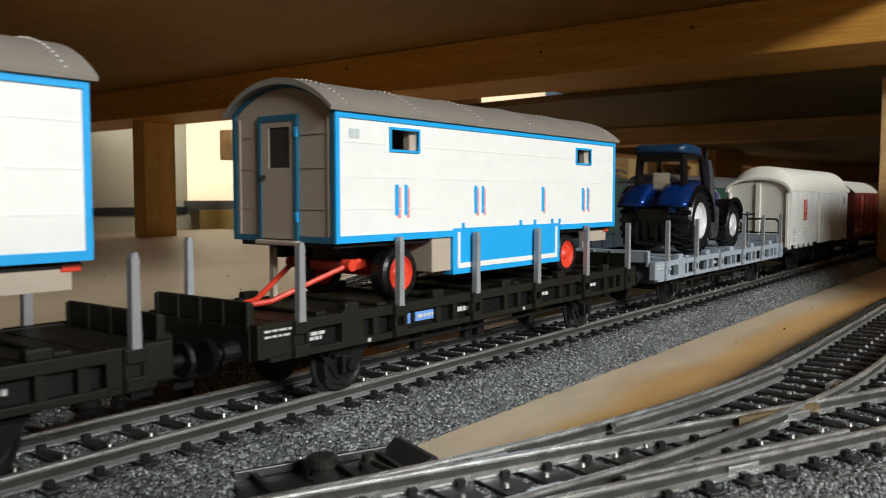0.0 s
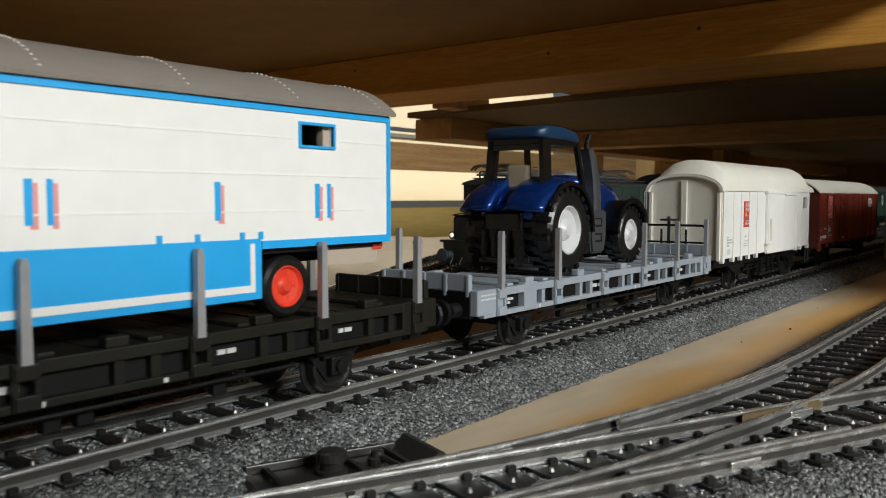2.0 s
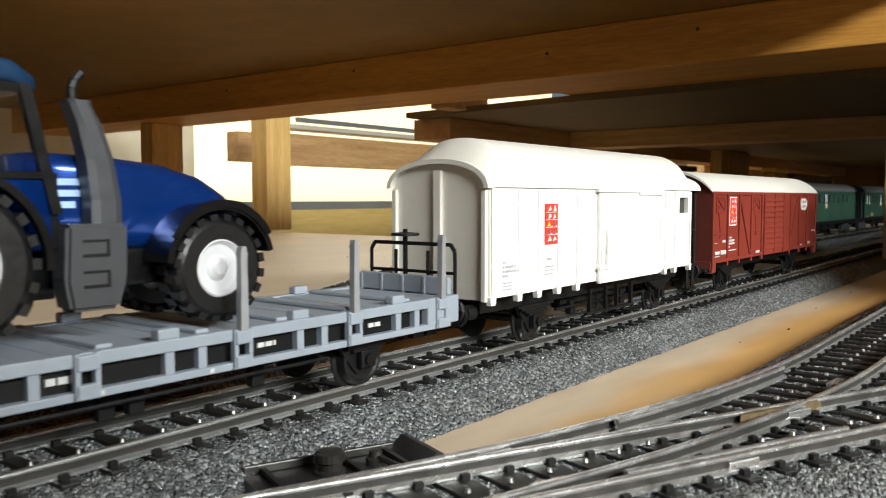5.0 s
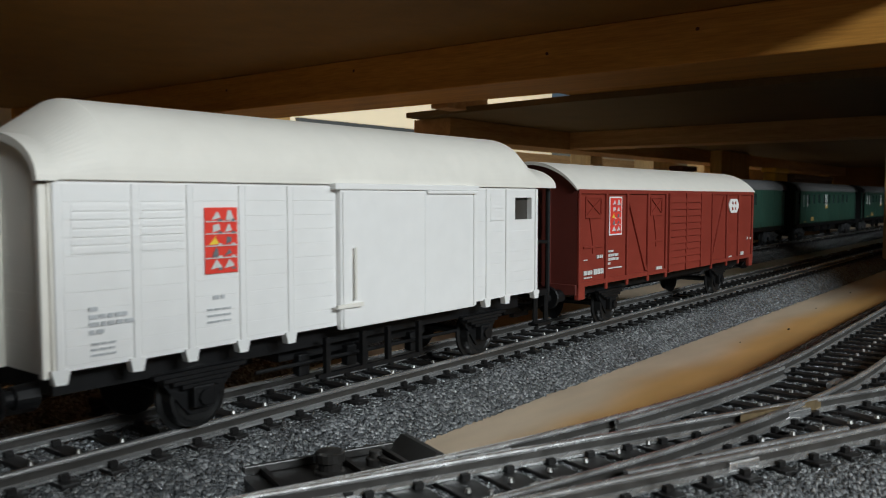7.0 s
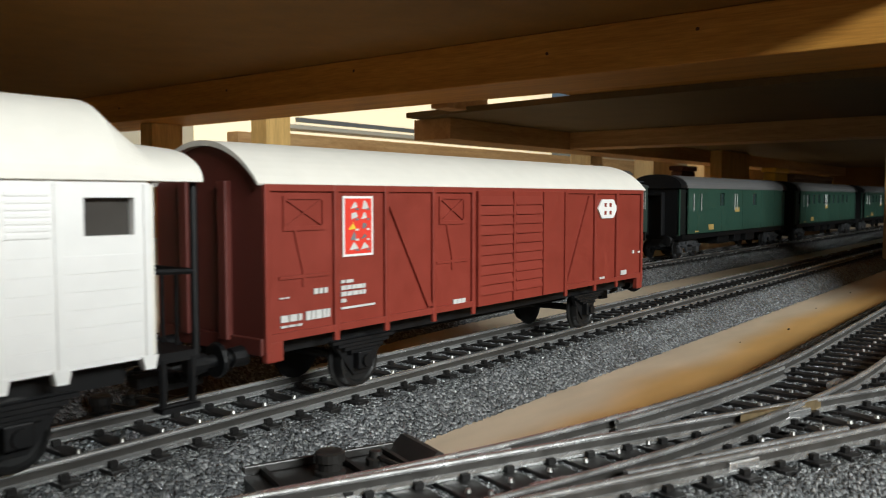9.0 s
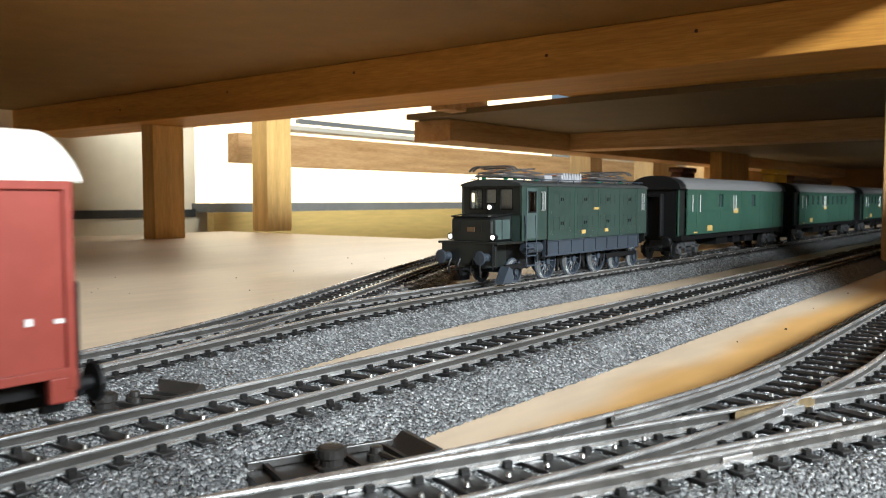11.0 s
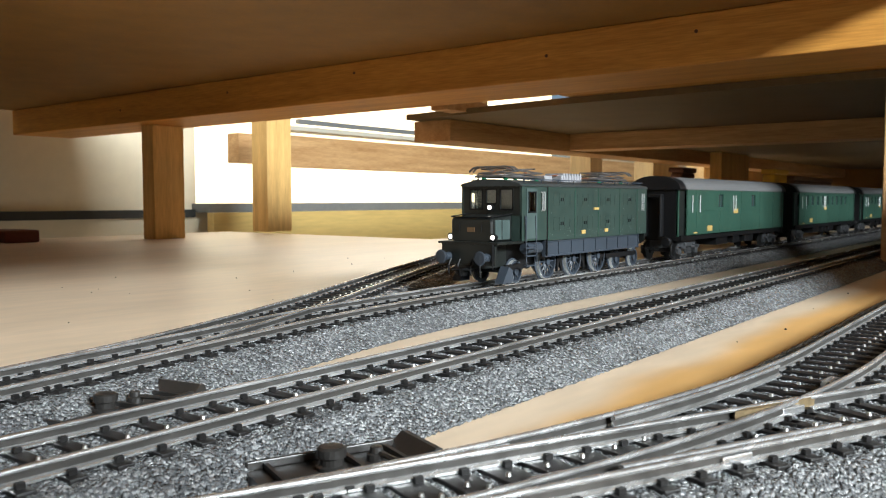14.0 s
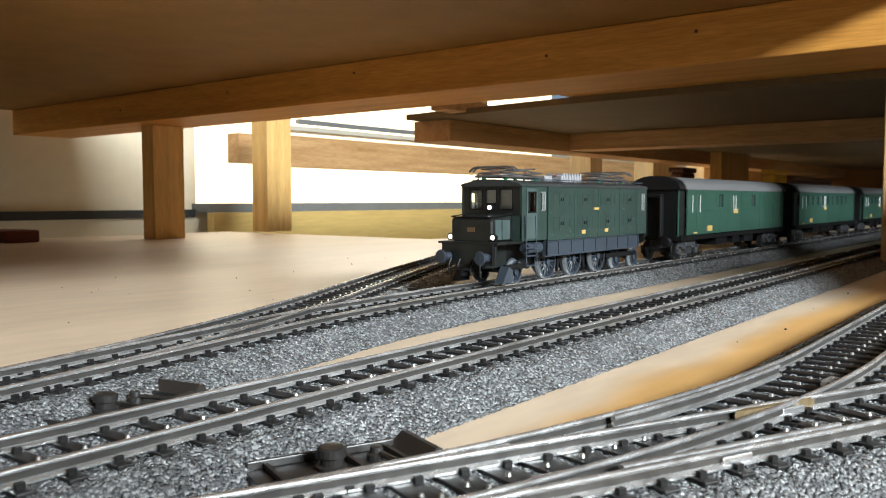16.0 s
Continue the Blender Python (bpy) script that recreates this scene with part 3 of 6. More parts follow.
def print_bars(parent, y, rows, material, depth=0.12):
    """Lettering as plain bars: rows of (x0, x1, z0, z1) on the side at y."""
    s = 1 if y > 0 else -1
    each("lettering", [(x0, x1, *sorted((y, y + s * depth)), z0, z1) for x0, x1, z0, z1 in rows], material, parent)


def broken_line(x0, x1, z0, z1, seed, gap=0.35):
    """A written line as a few word-long bars."""
    rng = random.Random(seed)
    out, x = [], x0
    while x < x1 - 0.3:
        w = min(rng.uniform(0.7, 2.0), x1 - x)
        out.append((x, x + w, z0, z1))
        x += w + gap
    return out


STAKE_X = (9.7, 37.0, 64.2, 91.5, 118.3, 145.6)


def flat_wagon(x0, m, label, near, far, rail_end=False, seed=1):
    L = 152.4
    t = thing("flat_wagon", label, "flat wagon", x0, 126.3, 0, "wagons of the train")
    first = part("deck_plank", bx(-2.42, 2.42, -14.4, 14.4, -0.6, 0.0, 0.18), m, t)
    for i in range(30):
        px = 4.2 + i * 4.965
        ob = first if i == 0 else new("deck_plank", first.data)
        ob.parent = t
        ob.matrix_basis = pose(px * MM, 0, (16.25 + (0.12 if i % 3 == 1 else 0)) * MM)
    for i in range(1, 9):
        b = bx(-1.3, 1.3, -14.2, 14.2, 0, 0.85, 0.25) if i == 1 else None
        if b:
            rib = part("bolster", b, m if m is GREY else OLIVE, t, "raised dark deck bolster")
        else:
            rib = new("bolster", rib.data)
            rib.parent = t
        rib.matrix_basis = pose((i * 17.0) * MM, 0, 16.3 * MM)
    for s in (-1, 1):
        bm = bmesh.new()
        y0, y1 = sorted((s * 14.2, s * 16.0))
        box(bm, 0.5, L - 0.5, y0, y1, 14.6, 16.6, 0.2)
        box(bm, 3, L - 3, y0, y1, 9.8, 11.1, 0.2)
        ya, yb = sorted((s * 14.1, s * 15.6))
        for x in (24, 30.5, 51, 57, 78, 84, 105, 111, 132, 138):
            box(bm, x - 0.8, x + 0.8, ya, yb, 11.0, 14.7)
        for xa in (0.2, L - 11.2):
            ya2, yb2 = sorted((s * 13.8, s * 16.1))
            box(bm, xa, xa + 11, ya2, yb2, 10.6, 16.7, 0.3)
        box(bm, 20.5, 26.5, *sorted((s * 14, s * 16.15)), 10.0, 17.0, 0.25)
        part("side_sill", bm, m, t)
        part("sill_web", bx(2, L - 2, *sorted((s * 13.4, s * 14.25)), 10.2, 15.4), BLACK, t, "black recessed sill web")
        each("lashing_cleat", [(x - 1.9, x + 1.9, *sorted((s * 13.6, s * 15.9)), 16.5, 18.3) for x in (23.5, 50.6, 77.8, 105, 131.9)], m, t, 0.35)
        for i, x in enumerate(STAKE_X):
            bm = bmesh.new()
            box(bm, x - 1.7, x + 1.7, *sorted((s * 15.7, s * 17.0)), 14.1, 16.4, 0.25)
            box(bm, x - 1.7, x + 1.7, *sorted((s * 15.7, s * 17.0)), 10.0, 12.2, 0.25)
            box(bm, x - 1.9, x - 1.1, *sorted((s * 15.5, s * 16.6)), 10.0, 16.6)
            box(bm, x + 1.1, x + 1.9, *sorted((s * 15.5, s * 16.6)), 10.0, 16.6)
            part("stake_pocket", bm, m, t)
            if i in (near if s < 0 else far):
                bm = bmesh.new()
                yc = s * 16.3
                extrude(bm, [(x - 0.75, 14.3), (x + 0.75, 14.3), (x + 0.8, 16), (x + 0.6, 29.6), (x + 0.4, 30.4), (x - 0.4, 30.4), (x - 0.6, 29.6), (x - 0.8, 16)], yc - 0.65, yc + 0.65, "y")
                box(bm, x - 0.68, x + 0.68, yc - 0.72, yc + 0.72, 28.8, 29.3)
                part("stake", bm, STAKE, t, "slim grey upright stake")
        print_bars(t, s * 14.3, broken_line(12.5, 17.5, 13.0, 13.6, seed) + broken_line(12.5, 16.5, 12.1, 12.7, seed + 1) + broken_line(59, 64, 12.4, 13.4, seed + 2) + broken_line(96, 100, 12.5, 13.3, seed + 3) + broken_line(124, 128, 12.5, 13.3, seed + 4), WRITE_W, 0.35)
        print_bars(t, s * 16.02, broken_line(1.6, 8.8, 15.2, 15.6, seed + 8) + broken_line(1.6, 8.0, 14.2, 14.6, seed + 9) + [(27.6, 28.4, 10.1, 10.8), (66, 66.8, 10.1, 10.8), (85, 85.8, 10.1, 10.8)], WRITE_W)
        if m is OLIVE:
            print_bars(t, s * 14.3, [(41.5, 42.3, 11.8, 14.0), (44, 50.5, 12.0, 14.0)], WRITE_B, 0.35)
            print_bars(t, s * 14.7, broken_line(44.6, 50, 12.7, 13.4, seed + 5), WRITE_W, 0.1)
        for x in (26.0, 126.0):
            axle_guard(t, x, 5.6, s * 11.5)
    for xe, d in ((0.0, -1), (L, 1)):
        part("headstock", bx(*sorted((xe, xe - d * 1.8)), -14, 14, 9.9, 16.2, 0.25), BLACK if m is GREY else m, t)
        each("end_board", [(*sorted((xe - d * 0.2, xe - d * 1.2)), a, b, 16.25, 20.5) for a, b in ((-13.6, -0.4), (0.4, 13.6))], m, t, 0.3)
        each("end_stanchion", [(*sorted((xe + d * 0.1, xe - d * 1.4)), y - 0.55, y + 0.55, 15, 20.3) for y in (-13.2, -6.6, 0, 6.6, 13.2)], m, t, 0.25)
        buffers(t, xe, d, 11.8)
        coupler(t, xe, d)
    part("underframe", bx(6, L - 6, -9.5, 9.5, 9.4, 15.5), BLACK, t)
    brake_gear(t, 44, 108)
    wheelset(t, 26.0, 5.6)
    wheelset(t, 126.0, 5.6)
    if rail_end:
        for y in (-13, -5, 5, 13):
            part("railing_post", sweep(bmesh.new(), [(L + 2.4, y, 12), (L + 2.4, y, 26)], 0.45), BLACK, t)
        part("top_rail", sweep(bmesh.new(), [(L + 2.4, -13, 26), (L + 2.4, -11.8, 27.6), (L + 2.4, 11.8, 27.6), (L + 2.4, 13, 26)], 0.5), BLACK, t, "black wire end railing")
        part("middle_rail", sweep(bmesh.new(), [(L + 2.4, -13, 21), (L + 2.4, 13, 21)], 0.4), BLACK, t)
        part("brake_column", sweep(bmesh.new(), [(L + 2.4, 2, 14), (L + 2.4, 2, 31)], 0.6), BLACK, t, "black brake column")
        part("brake_wheel", turned(bmesh.new(), (L + 2.4, 2, 29.2), (0, 0, 1), [(0, 1.2), (0.2, 3.4), (0.8, 3.4), (1.0, 1.2)], 16), BLACK, t)
        part("end_platform", bx(L - 1, L + 4, -13.5, 13.5, 12.2, 13.2), BLACK, t)
    MOVING.append((t, x0, 126.3, 0))
    return t


ALL = (0, 1, 2, 3, 4, 5)
flat_wagon(-78.0, OLIVE, "olive-black flat wagon with grey stakes carrying a caravan", ALL, ALL, seed=11)
flat_wagon(90.5, OLIVE, "olive-black flat wagon with grey stakes carrying a white caravan", ALL, (0, 3, 4, 5), seed=21)
flat_wagon(258.0, GREY, "light grey flat wagon with stakes carrying a tractor", (0, 1, 3, 4, 5), (0,), True, seed=31)

# ---- circus caravans ----
SKYBLUE = mat("sky_blue_paint", (0.02, 0.36, 0.78), 0.4, var=0.06, scale=300, bump=0.04)
DEEPBLUE = mat("petrol_trim", (0.02, 0.13, 0.22), 0.4, var=0.1, scale=300, bump=0.04)
TAUPE = mat("taupe_plastic", (0.435, 0.355, 0.290), 0.5, var=0.06, scale=300, bump=0.05)
TAUPE_ROOF = mat("taupe_roof", (0.25, 0.22, 0.195), 0.42, var=0.08, scale=250, bump=0.05)
RED = mat("signal_red_plastic", (0.72, 0.055, 0.025), 0.38, var=0.06, scale=300, bump=0.04)
PALE_RED = mat("faded_red_print", (0.75, 0.30, 0.28), 0.5, var=0.1, scale=900, bump=0)
TYRE = mat("tyre_rubber", (0.009, 0.009, 0.0095), 0.32, spec=0.6, var=0.3, scale=900, bump=0.2)
PANE = glass("window_pane", (0.9, 0.93, 0.92))
DARK_IN = mat("dark_inside", (0.03, 0.026, 0.022), 0.7, bump=0)


def road_wheel(parent, x, y, z, r, w, rim_r, rim_mat, side, lugs=0, holes=5):
    """A tyre with a rim as its sub-part; side is the outer way along y."""
    bm = bmesh.new()
    prof = [(0, rim_r), (0, r * 0.86), (w * 0.12, r * 0.965), (w * 0.3, r), (w * 0.7, r), (w * 0.88, r * 0.965), (w, r * 0.86), (w, rim_r)]
    ring_open(bm, (0, 0, 0), (0, side, 0), prof, 36)
    tread = bmesh.new()
    for k in range(lugs):
        a = 2 * math.pi * k / lugs
        for h, o in ((0.02, 0), (0.52, math.pi / lugs)):
            m = Matrix.Rotation(-(a + o), 4, "Y")
            n0 = len(tread.verts)
            ya, yb = sorted((side * w * h, side * w * (h + 0.46)))
            box(tread, -0.75, 0.75, ya, yb, r * 0.93, r + 0.45)
            tread.verts.ensure_lookup_table()
            bmesh.ops.transform(tread, matrix=m, verts=tread.verts[n0:])
    tyre = part("tyre", bm, TYRE, parent, "black rubber tyre")
    tyre.matrix_basis = pose(x * MM, y * MM, z * MM)
    if lugs:
        tagged(part("tread", tread, TYRE, tyre), kind="stuff")
    else:
        tread.free()
    bm = bmesh.new()
    turned(bm, (0, 0, 0), (0, side, 0), [(w * 0.25, rim_r * 0.99), (w * 0.93, rim_r * 0.99), (w * 0.97, rim_r * 0.93), (w * 0.82, rim_r * 0.8), (w * 0.76, rim_r * 0.45), (w * 0.8, rim_r * 0.42), (w * 0.88, rim_r * 0.3), (w * 0.95, rim_r * 0.22), (w * 0.95, 0.2)], 28)
    for k in range(holes):
        a = 2 * math.pi * k / holes
        c = (rim_r * 0.6 * math.cos(a), 0, rim_r * 0.6 * math.sin(a))
        cyl(bm, (c[0], side * w * 0.7, c[2]), (c[0], side * w * 0.82, c[2]), rim_r * 0.1, seg=7)
    rim = part("rim", bm, rim_mat, tyre, smooth=False)
    return tyre


def caravan(x0, label):
    L, W = 120.4, 14.8
    t = thing("circus_caravan", label, "caravan", x0, 126.3, 16.6, "caravans on the wagons")
    Z = 16.6
    wins = [(16.2, 25.0, 48.1 - Z, 52.1 - Z), (96.0, 104.2, 47.9 - Z, 51.6 - Z)]
    side_z0, side_z1 = 30.0 - Z, 55.2 - Z
    for s in (-1, 1):
        ya, yb = sorted((s * (W - 1.0), s * W))
        bm = panelled(bmesh.new(), 1.0, L - 1.0, side_z0, side_z1, wins, ya, yb)
        wall = part("side_wall", bm, WHITE, t)
        bm = bmesh.new()
        for z in (36.0, 42.3, 48.9):
            for xa, xb in (((1.5, L - 1.5),) if z != 48.9 else ((1.5, 14.2), (27, 94.2), (106, L - 1.5))):
                box(bm, xa, xb, *sorted((s * W, s * (W + 0.07))), z - Z, z - Z + 0.22)
        part("batten", bm, WHITE, t)
        bm = bmesh.new()
        yo, yi = s * (W + 0.3), s * (W - 0.2)
        ya, yb = sorted((yi, yo))
        box(bm, 0, L, ya, yb, side_z1 - 1.7, side_z1 - 0.6)
        box(bm, 0, 1.1, ya, yb, side_z0 - 0.4, side_z1 - 1.7)
        box(bm, L - 1.0, L, ya, yb, side_z0 - 0.4, side_z1 - 1.7)
        box(bm, 1.1, 37.6, ya, yb, side_z0 - 0.4, side_z0 + 1.0)
        box(bm, 86.6, L - 1.0, ya, yb, side_z0 - 0.4, side_z0 + 1.0)
        for x in (41, 66, 73, 86.0, 82):
            box(bm, x, x + 0.9, ya, yb, side_z0 + 1.3, side_z0 + 2.6)
        part("blue_trim", bm, SKYBLUE, t, "sky-blue edge trim")
        bm = bx(37.6, 86.6, *sorted((s * (W - 3), s * (W + 0.15))), 21.0 - Z, side_z0 + 1.4, 0.1)
        sk = part("skirt", bm, SKYBLUE, t, "sky-blue lower skirt panel")
        bm = bmesh.new()
        ya, yb = sorted((s * (W + 0.1), s * (W + 0.3)))
        box(bm, 39.2, 85.0, ya, yb, 22.3 - Z, 23.5 - Z)
        box(bm, 39.2, 40.2, ya, yb, 23.5 - Z, 30.6 - Z)
        box(bm, 84.0, 85.0, ya, yb, 23.5 - Z, 30.6 - Z)
        part("white_stripe", bm, WHITE, sk, "white stripe on the skirt")
        for xa, xb, za, zb in wins:
            w = new("window")
            w.parent = t
            tagged(w, "blue-framed caravan window")
            bm = bmesh.new()
            ya, yb = sorted((s * (W - 0.4), s * (W + 0.35)))
            box(bm, xa - 0.5, xb + 0.5, ya, yb, za - 0.5, za)
            box(bm, xa - 0.5, xb + 0.5, ya, yb, zb, zb + 0.5)
            box(bm, xa - 0.5, xa, ya, yb, za, zb)
            box(bm, xb, xb + 0.5, ya, yb, za, zb)
            part("window_frame", bm, SKYBLUE, w)
            bm = bmesh.new()
            ya, yb = sorted((s * (W - 2.6), s * (W - 1.0)))
            box(bm, xb - 1.6, xb, ya, yb, za - 0.3, zb)
            part("window_reveal", bm, TAUPE, w)
        # plain blue shapes with a red shadow, where the show's name stands
        for x, two in ((17.5, True), (46.0, True), (77.0, False), (99.5, True)):
            for dx, dz, mm, o in ((0.75, -0.55, PALE_RED, 0.06), (0, 0, SKYBLUE, 0.12)):
                bm = bmesh.new()
                ya, yb = sorted((s * W, s * (W + o)))
                box(bm, x + dx, x + dx + 1.15, ya, yb, 34.7 - Z + dz, 41.0 - Z + dz)
                if two:
                    box(bm, x + dx + 3.1, x + dx + 4.0, ya, yb, 34.7 - Z + dz, 41.0 - Z + dz)
                part("painted_mark", bm, mm, t)
        print_bars(t, s * W, broken_line(4.0, 6.8, 49.8 - Z, 51.6 - Z, 5), mat("faded_print", (0.55, 0.60, 0.62), 0.5, bump=0))
    # ends
    for xe, d in ((0.0, 1), (L, -1)):
        prof = [(-W + 0.5, 30.0 - Z)] + arch(W - 0.5, side_z1, 5.4) + [(W - 0.5, 30.0 - Z)]
        bm = extrude(bmesh.new(), prof, *sorted((xe + d * 0.3, xe + d * 1.3)), "x")
        part("end_wall", bm, TAUPE, t, "taupe end wall")
        bm = bmesh.new()
        a1, a2 = arch(W + 0.1, side_z1, 5.7), arch(W - 1.3, side_z1, 4.6)
        for i in range(14):
            quad = [a1[i], a1[i + 1], a2[i + 1], a2[i]]
            extrude(bm, quad, *sorted((xe - d * 0.1, xe + d * 0.4)), "x")
        for y in (-W, W - 1.0):
            box(bm, *sorted((xe - d * 0.1, xe + d * 0.4)), y, y + 1.0, 29.6 - Z, side_z1)
        box(bm, *sorted((xe - d * 0.1, xe + d * 0.4)), -W + 1, -4.8, 29.6 - Z, 30.8 - Z)
        box(bm, *sorted((xe - d * 0.1, xe + d * 0.4)), 6.4, W - 1, 29.6 - Z, 30.8 - Z)
        part("arch_trim", bm, DEEPBLUE, t, "petrol-blue arch trim")
        bm = bmesh.new()
        for z in (36, 44, 50.5):
            box(bm, *sorted((xe + d * 0.1, xe + d * 0.35)), -W + 1, -5.2, z - Z, z - Z + 0.25)
            box(bm, *sorted((xe + d * 0.1, xe + d * 0.35)), 7.0, W - 1, z - Z, z - Z + 0.25)
        for y in (-W + 1.5, W - 2.1):
            box(bm, *sorted((xe - d * 0.0, xe + d * 0.35)), y, y + 0.6, 30.8 - Z, side_z1 - 1)
        part("end_ribs", bm, TAUPE, t)
    door = new("door")
    door.parent = t
    tagged(door, "taupe door with a dark window and blue frame")
    bm = panelled(bmesh.new(), -3.9, 5.6, 30.2 - Z, 53.4 - Z, [(-2.7, 3.4, 44.2 - Z, 52.2 - Z)], -0.3, 0.3)
    bmesh.ops.rotate(bm, matrix=Matrix.Rotation(radians(90), 3, "Z"), verts=bm.verts)
    part("door_leaf", bm, TAUPE, door)
    part("door_window", bx(-0.05, 0.1, -2.7, 3.4, 44.2 - Z, 52.2 - Z), DARK_IN, door, "dark door window")
    bm = bmesh.new()
    box(bm, -0.5, 0.3, -4.9, -3.9, 29.8 - Z, 54.4 - Z)
    box(bm, -0.5, 0.3, 5.6, 6.5, 29.8 - Z, 54.4 - Z)
    box(bm, -0.5, 0.3, -4.9, 6.5, 53.4 - Z, 54.6 - Z)
    part("door_frame", bm, DEEPBLUE, door)
    bm = bmesh.new()
    cyl(bm, (-0.3, 4.6, 42.6 - Z), (-1.1, 4.6, 42.6 - Z), 0.35, seg=8)
    cyl(bm, (-1.1, 4.8, 42.6 - Z), (-1.1, 3.2, 42.5 - Z), 0.25, seg=8)
    part("door_handle", bm, STUD, door, "small metal door handle")
    bm = bmesh.new()
    for z in (33.5, 50.0):
        box(bm, -0.75, -0.2, -5.2, -4.2, z - Z, z - Z + 2.0, 0.2)
    part("hinge", bm, SKYBLUE, door)
    part("door_step", bx(-1.6, 0.2, -5.5, 6.5, 28.9 - Z, 29.9 - Z, 0.3), TAUPE, t)
    bm = bmesh.new()
    top, low = arch(W + 1.1, side_z1 + 0.1, 6.4, 20), arch(W + 0.9, side_z1 - 0.55, 5.8, 20)
    extrude(bm, top + low[::-1], -1.9, L + 1.0, "x")
    roof = part("roof", bm, TAUPE_ROOF, t, "taupe vaulted roof", smooth=False)
    bm = bmesh.new()
    for x in (3, 25, 48.5, 72, 95, 117):
        for y, z in arch(W + 1.1, side_z1 + 0.15, 6.45, 26)[1:-1]:
            box(bm, x - 0.22, x + 0.22, y - 0.25, y + 0.25, z - 0.1, z + 0.12)
    rivets = part("roof_rivets", bm, mat("rivet_pale", (0.55, 0.52, 0.48), 0.45, bump=0) if "rivet_pale" not in bpy.data.materials else bpy.data.materials["rivet_pale"], roof)
    tagged(rivets, kind="stuff")
    # running gear
    bm = bmesh.new()
    box(bm, 1, 37, -W + 1.2, W - 1.2, 28.6 - Z, 29.8 - Z)
    box(bm, 87, L - 1, -W + 1.2, W - 1.2, 28.6 - Z, 29.8 - Z)
    box(bm, 4, L - 6, -6, -4.5, 26 - Z, 28.6 - Z)
    box(bm, 4, L - 6, 4.5, 6, 26 - Z, 28.6 - Z)
    part("floor_frame", bm, BLACK, t)
    bm = bx(30.5, 37.4, -W + 0.4, W - 0.4, 22.0 - Z, 29.8 - Z, 0.2)
    part("locker", bm, TAUPE, t)
    part("rear_panel", bx(104, 118, -W + 1.5, -W + 2.3, 25.5 - Z, 28.5 - Z), TAUPE, t)
    bm = bmesh.new()
    box(bm, 12, 30, -5, 5, 23.0 - Z, 25.2 - Z, 0.4)
    for x in (21.3, 94.0):
        part("axle", cyl(bmesh.new(), (x, -9, 22.4 - Z), (x, 9, 22.4 - Z), 1.0, seg=10), RED, t)
    sweep(bm, [(14, -8, 25.3 - Z), (10.5, -8, 24.6 - Z), (-5, -2.2, 18.3 - Z), (-14.5, 0, 17.6 - Z)], 0.55, 8)
    sweep(bm, [(14, 8, 25.3 - Z), (10.5, 8, 24.6 - Z), (-5, 2.2, 18.3 - Z), (-14.5, 0, 17.6 - Z)], 0.55, 8)
    cyl(bm, (10.5, -9.4, 24.6 - Z), (10.5, -7, 24.6 - Z), 1.25, seg=12)
    cyl(bm, (10.5, 7, 24.6 - Z), (10.5, 9.4, 24.6 - Z), 1.25, seg=12)
    part("drawbar", bm, RED, t, "red A-shaped drawbar and axles")
    bm = bmesh.new()
    box(bm, 3.0, 4.2, 6.2, 7.4, 0.2, 28.6 - Z)
    part("support_leg", bm, TAUPE, t)
    part("tail_lamp", bx(L - 4, L - 1, -W + 1.2, -W + 2.4, 28.0 - Z, 29.4 - Z, 0.2), RED, t, "red tail lamp")
    for x in (21.3, 94.0):
        for s in (-1, 1):
            road_wheel(t, x, s * 8.8, 22.4 - Z, 5.75, 4.6, 3.9, RED, s)
    # the body is a little shorter than drawn
    k = 0.984
    for ob in [o for o in t.children_recursive if o.parent is t or o.parent.name.split(".")[0] != "tyre"]:
        if ob.name.split(".")[0] == "tyre":
            ob.location.x *= k
        elif ob.data:
            ob.data.transform(Matrix.Diagonal((k, 1, 1, 1)))
    MOVING.append((t, x0, 126.3, 16.6))
    return t


caravan(110.6, "white caravan with sky-blue trim, taupe roof and red wheels")
caravan(-56.2, "second white caravan with sky-blue trim on a flat wagon")

# ---- toy tractor ----
BLUE_MET = mat("metallic_blue_paint", (0.005, 0.042, 0.24), 0.2, 0.6, var=0.12, scale=400, bump=0.02, coat=0.6)
BLUE_ROOF = mat("petrol_blue_roof", (0.008, 0.034, 0.085), 0.36, 0.1, var=0.1, scale=300, bump=0.03)
GLOSS_BLACK = mat("glossy_black_plastic", (0.006, 0.006, 0.0065), 0.2, var=0.2, scale=400, bump=0.03)
DARK_GREY = mat("anthracite_plastic", (0.045, 0.047, 0.052), 0.4, var=0.12, scale=400, bump=0.06)
WHITE_RIM = mat("white_rim", (0.58, 0.58, 0.60), 0.35, var=0.04, scale=300, bump=0.03)
SEAT = mat("beige_seat", (0.30, 0.24, 0.17), 0.6, var=0.1, scale=300, bump=0.05)


def loft(bm, sections, mi=0, cap=True):
    """Skins equal-length outlines of 3D points one to the next."""
    rings = [[bm.verts.new(p) for p in s] for s in sections]
    n = len(rings[0])
    for ra, rb in zip(rings, rings[1:]):
        for i in range(n):
            j = (i + 1) % n
            bm.faces.new((ra[i], ra[j], rb[j], rb[i])).material_index = mi
    if cap:
        bm.faces.new(rings[0][::-1]).material_index = mi
        bm.faces.new(rings[-1]).material_index = mi
    return bm


